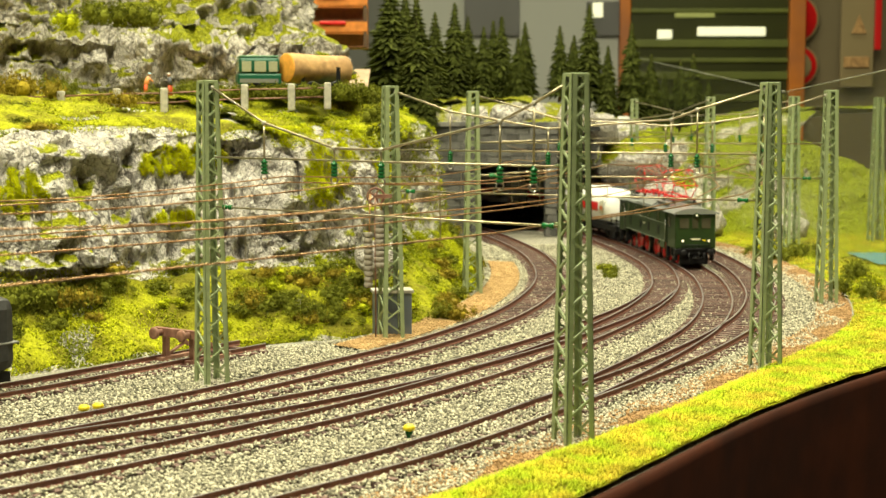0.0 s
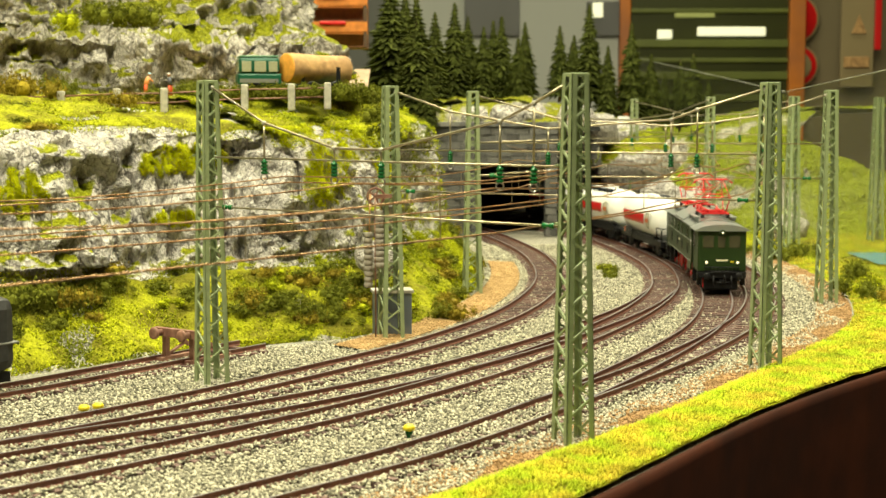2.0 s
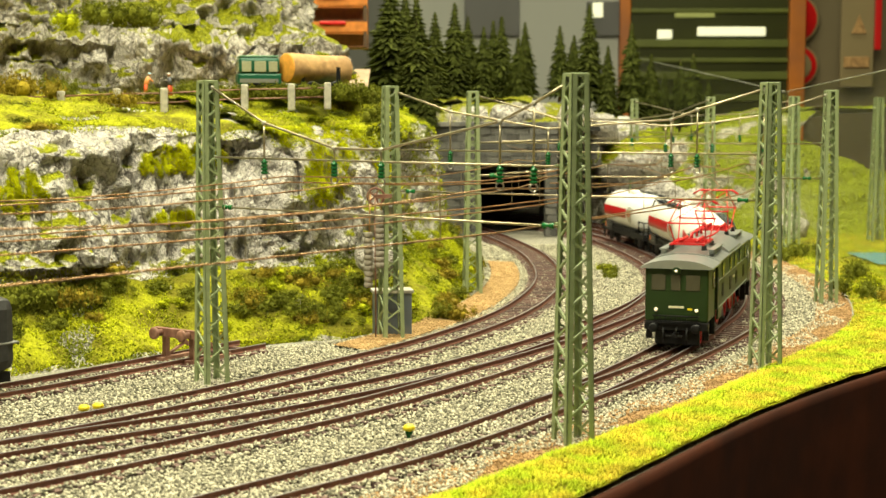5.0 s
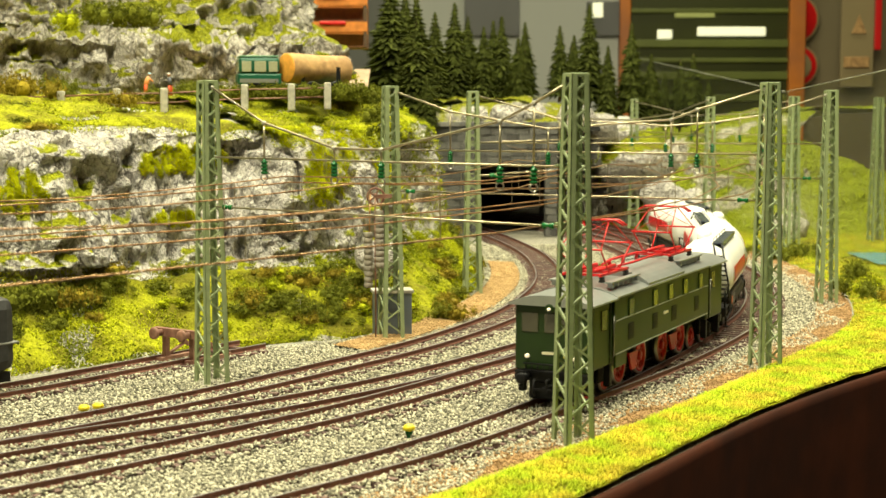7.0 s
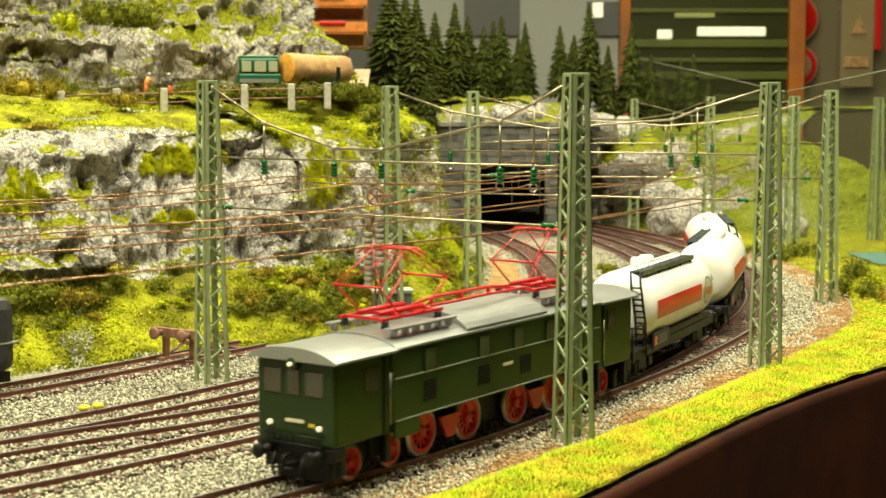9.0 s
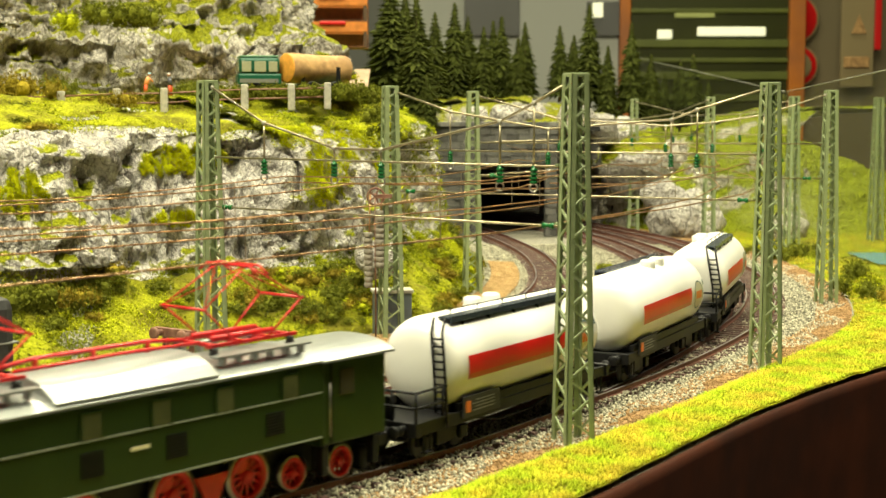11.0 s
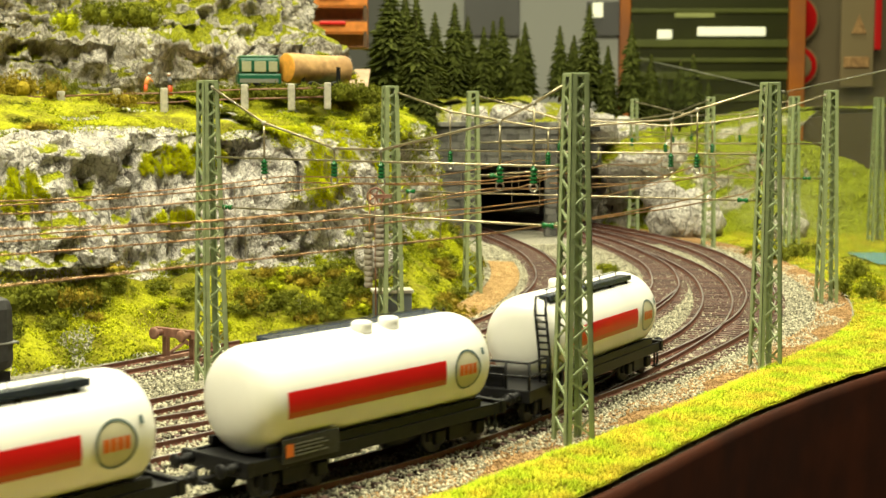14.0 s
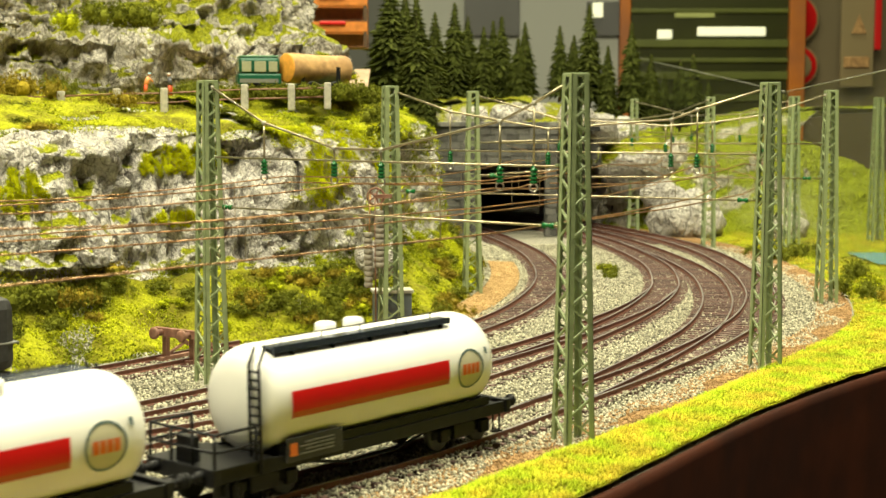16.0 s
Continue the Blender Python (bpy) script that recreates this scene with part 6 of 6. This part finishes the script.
def tank_oval(cx, ca, rx, ra, lift, side, inner=0.0):
    """An oval plate bent to the tank; inner > 0 leaves a ring."""
    n = 40
    rows = []
    for q in ((inner, 1.0) if inner else (0.02, 0.35, 0.7, 1.0)):
        rows.append([on_tank(cx + rx * q * math.cos(2 * math.pi * k / n), ca + ra * q * math.sin(2 * math.pi * k / n), lift) for k in range(n + 1)])
    if side < 0:
        rows = [[(x, -y, z) for x, y, z in r] for r in rows]
    return Mesh().sheet(rows)


def tank_wagon(label, railed=True):
    """A four-axle tank wagon; railed: with a railed brake platform and a longer frame."""
    tx, fl = (-0.0065, 0.064) if railed else (0.0, 0.0565)
    o = thing("tank_wagon", label, "tank wagon", "tank wagons")
    h, r = TANK_L / 2, TANK_R
    prof = [(-h, 0.0005), (-h + 0.0002, r * 0.3), (-h + 0.0008, r * 0.55), (-h + 0.0018, r * 0.72), (-h + 0.0034, r * 0.86), (-h + 0.0055, r * 0.95), (-h + 0.0078, r * 0.99), (-h + 0.0095, r)]
    prof = prof + [(-x, q) for x, q in reversed(prof)]
    tank = part("tank", Mesh().lathe(prof, 56, pose(tx, 0, TANK_Z)), M["white"], o, "glossy cream-white tank")
    for s in (1, -1):
        c = tx + s * 0.0098
        part("stripe", tank_patch(c - 0.035, c + 0.035, -0.13, 0.24, 0.00025, s), M["red"], tank, "broad red stripe")
        # the stripe's shading where the tank curves under, painted as a separate band
        part("stripe_shade", tank_patch(c - 0.035, c + 0.035, -0.24, -0.13, 0.00025, s), M["rededge"], tank, "lower edge of the stripe, its shading painted orange-brown")
        q = c - s * 0.0455
        part("oval_sign", tank_oval(q, -0.02, 0.0066, 0.40, 0.0003, s), M["ovalwhite"], tank, "pale oval emblem")
        part("oval_ring", tank_oval(q, -0.02, 0.0066, 0.40, 0.0005, s, 0.9), M["ovalblue"], tank, "grey-blue oval border")
        for k in range(4):
            xe = q + (k - 1.5) * 0.0022
            part("emblem_bar", tank_patch(xe - 0.0009, xe + 0.0009, -0.12, 0.09, 0.0006, s), M["orange"], tank, "plain orange emblem bar")
        part("notice", tank_patch(q - s * 0.0085 - 0.0006, q - s * 0.0085 + 0.0006, 0.22, 0.36, 0.0003, s), M["ovalblue"], tank, "small grey notice")
        # data panel with an orange plate
        x0, x1 = sorted((c + s * 0.036, c + s * 0.013))
        ya, yb = sorted((s * 0.0142, s * 0.0150))
        p = part("data_panel", Mesh().box((x0, ya, 0.0106), (x1, yb, 0.0178), bevel=0.0003), M["darkgrey"], o, "dark grey data panel")
        ya, yb = sorted((s * 0.0150, s * 0.0153))
        xo = c + s * 0.0335
        part("hazard_plate", Mesh().box((xo - 0.0014, ya, 0.0125), (xo + 0.0014, yb, 0.0162)), M["orange"], p, "small orange hazard plate")
        for k in range(4):
            part("data_line", Mesh().box((x0 + 0.004, ya, 0.0125 + k * 0.0011), (x1 - 0.005 - 0.002 * (k % 2), yb - 0.0001, 0.0128 + k * 0.0011)), M["greyline"], p, "unreadable pale data line")
    for x in (tx - 0.001, tx + 0.0115):
        part("dome", Mesh().lathe([(0, 0.0034), (0.0025, 0.0034), (0.0033, 0.0032), (0.0037, 0.0024), (0.0038, 0.0005)], 20, Matrix.Translation((x, -0.0035, TANK_Z + TANK_R - 0.0012)) @ Matrix.Rotation(-math.pi / 2, 4, "Y")), M["white"], tank, "white dome cover")
    # walkway with brackets and handrail
    xa, xb, yw, zw = tx - 0.033, tx + 0.046, 0.0072, TANK_Z + TANK_R - 0.0006
    w = part("walkway", Mesh().box((xa, yw - 0.0026, zw), (xb, yw + 0.0026, zw + 0.0006)).box((xa, yw + 0.0022, zw - 0.0012), (xb, yw + 0.0027, zw + 0.0008)), M["walk"], o, "dark blue-grey walkway along the tank top")
    for k in range(5):
        x = xa + 0.004 + (xb - xa - 0.012) * k / 4
        v = [(x - 0.0004, yw - 0.001, zw), (x - 0.0004, yw + 0.0024, zw), (x - 0.0004, yw + 0.0024, zw - 0.0035), (x + 0.0004, yw - 0.001, zw), (x + 0.0004, yw + 0.0024, zw), (x + 0.0004, yw + 0.0024, zw - 0.0035)]
        part("bracket", Mesh().add(v, [(0, 1, 2), (3, 5, 4), (0, 3, 4, 1), (1, 4, 5, 2), (2, 5, 3, 0)]), M["black"], w)
        part("rail_post", Mesh().tube([(x, yw - 0.0026, zw), (x, yw - 0.0026, zw + 0.0022)], 0.0002, 5), M["black"], w)
    part("handrail", Mesh().tube([(xa, yw - 0.0026, zw + 0.0022), (xb - 0.006, yw - 0.0026, zw + 0.0022)], 0.0002, 5), M["black"], w, "thin dark handrail")
    # ladder at the platform end
    xl = tx + h - 0.0045
    lad = Mesh()
    for dy in (-0.0021, 0.0021):
        lad.tube([(xl + 0.006, 0.0125 + dy, 0.0095), (xl + 0.006, 0.0118 + dy, 0.024), (xl + 0.0035, 0.0088 + dy, 0.0395), (xl, 0.0075 + dy, zw + 0.0008)], 0.0005, 6)
    for k in range(12):
        z = 0.0112 + k * 0.0024
        t = min(1, max(0, (z - 0.024) / 0.0135))
        y, x = 0.0125 - 0.004 * t, xl + 0.006 - 0.0025 * t
        lad.tube([(x, y - 0.0021, z), (x, y + 0.0021, z)], 0.0004, 5)
    part("ladder", lad, M["black"], o, "black steel ladder")
    # frame
    part("floor_frame", Mesh().box((-fl, -0.0126, 0.010), (fl, 0.0126, 0.0122)), M["black"], o, "black underframe")
    for s in (-1, 1):
        ya, yb = sorted((s * 0.0126, s * 0.0138))
        part("solebar", Mesh().box((-fl, ya, 0.0090), (fl, yb, 0.0130), bevel=0.0002), M["black"], o, "black side sill")
        ya, yb = sorted((s * 0.0116, s * 0.0134))
        part("side_apron", Mesh().box((tx - 0.0495, ya, 0.0131), (tx + 0.0465, yb, 0.0158), bevel=0.0002), M["black"], o, "black tank apron")
    for xa, xb in ((tx - 0.0455, tx - 0.0335), (tx + 0.0345, tx + 0.0465)):
        part("saddle", Mesh().box((xa, -0.0105, 0.0122), (xb, 0.0105, 0.0165), bevel=0.0004), M["black"], o, "black tank saddle")
    for s in (-1, 1):
        a, b = sorted((s * fl, s * (fl + 0.0025)))
        part("buffer_beam", Mesh().box((a, -0.0145, 0.009), (b, 0.0145, 0.0135), bevel=0.0003), M["black"], o)
        buffers(o, s * (fl + 0.0025), s)
        coupling(o, s * (fl - 0.0005), s)
        for q in (-1, 1):
            st = Mesh().tube([(s * (fl - 0.003), q * 0.0138, 0.0095), (s * (fl - 0.003), q * 0.0138, 0.0035)], 0.0004, 5)
            st.tube([(s * (fl - 0.0065), q * 0.0138, 0.0095), (s * (fl - 0.0065), q * 0.0138, 0.0035)], 0.0004, 5)
            st.box((s * (fl - 0.0047) - 0.002, q * 0.0138 - 0.0012, 0.0032), (s * (fl - 0.0047) + 0.002, q * 0.0138 + 0.0012, 0.0037))
            part("step", st, M["black"], o)
    und = Mesh()
    und.box((-0.02, -0.006, 0.0055), (-0.004, 0.004, 0.0095), bevel=0.0005).tube([(0.006, -0.006, 0.0068), (0.022, -0.006, 0.0068)], 0.0022, 10)
    und.tube([(-0.028, 0.0115, 0.0088), (-0.01, 0.0115, 0.0055), (0.01, 0.0115, 0.0055), (0.028, 0.0115, 0.0088)], 0.0005, 5)
    part("brake_gear", und, M["black"], o, "black brake gear under the frame")
    if railed:
        # platform railing
        xp0, xp1 = tx + h + 0.001, 0.0655
        part("platform", Mesh().box((xp0 - 0.004, -0.0145, 0.0128), (xp1 + 0.0008, 0.0145, 0.0136)), M["black"], o, "black end platform")
        rl = Mesh()
        posts = [(xp1, y) for y in (-0.0138, -0.0046, 0.0046, 0.0138)] + [(xp0 + 0.002, y) for y in (-0.0138, 0.0138)]
        for x, y in posts:
            rl.tube([(x, y, 0.0135), (x, y, 0.0232)], 0.0005, 6)
        for z in (0.0183, 0.0232):
            rl.tube([(xp0 + 0.002, -0.0138, z), (xp1, -0.0138, z), (xp1, 0.0138, z), (xp0 + 0.002, 0.0138, z)], 0.00045, 6)
        part("railing", rl, M["black"], o, "black platform railing")
        part("brake_box", Mesh().box((xp1 - 0.004, -0.004, 0.0136), (xp1 - 0.001, 0.003, 0.021), bevel=0.0003), M["black"], o)
    bogie(o, fl - 0.019)
    bogie(o, 0.019 - fl)
    return o


LOCO = locomotive()
WAGONS = [tank_wagon("white tank wagon with red stripe, coupled behind the locomotive"), tank_wagon("white tank wagon turned round, its walkway on the far side", False), tank_wagon("last white tank wagon of the train, red stripe and oval emblem")]
PATH = LINES["e"]
_s = np.r_[0, np.cumsum(np.linalg.norm(np.diff(PATH, axis=0), axis=1))]
# way of the locomotive's middle along the track, by time
WAY = [(0.0, 0.8988), (4.0, 0.5978), (8.0, 0.3009), (9.0, 0.2287), (11.5, 0.0295), (12.5, -0.0415), (13.0, -0.079), (14.0, -0.1512), (15.0, -0.2245), (16.0, -0.2951)]
WAGON_AT = (0.170, 0.3172, 0.4563)


def on_path(s):
    if s < 0:
        d = (PATH[0] - PATH[10]) / np.linalg.norm(PATH[0] - PATH[10])
        return PATH[0] - d * s
    return np.array([np.interp(s, _s, PATH[:, 0]), np.interp(s, _s, PATH[:, 1])])


def car_pose(middle, pivot, turned=False):
    a, b = on_path(middle - pivot), on_path(middle + pivot)
    c = (a + b) / 2
    return Matrix.Translation((c[0], c[1], 0)) @ Matrix.Rotation(math.atan2(a[1] - b[1], a[0] - b[0]) + (math.pi if turned else 0), 4, "Z")


def middle_at(t):
    return float(np.interp(t, [w[0] for w in WAY], [w[1] for w in WAY]))


def motions():
    times = [i * 0.25 for i in range(65)]
    walk(LOCO, [(t, car_pose(middle_at(t), 0.055)) for t in times])
    for i, w in enumerate(WAGONS):
        walk(w, [(t, car_pose(middle_at(t) + WAGON_AT[i], 0.0375 if i == 1 else 0.045, i == 1)) for t in times])
    fine = [i / 15 for i in range(241)]
    for ax, x, r in WHEELS:
        top = ax.parent.parent or ax.parent
        back = -1 if top == WAGONS[1] else 1
        walk(ax, [(t, Matrix.Translation((x, 0, r)) @ Matrix.Rotation(back * (middle_at(0) - middle_at(t)) / r, 4, "Y")) for t in fine])


motions()
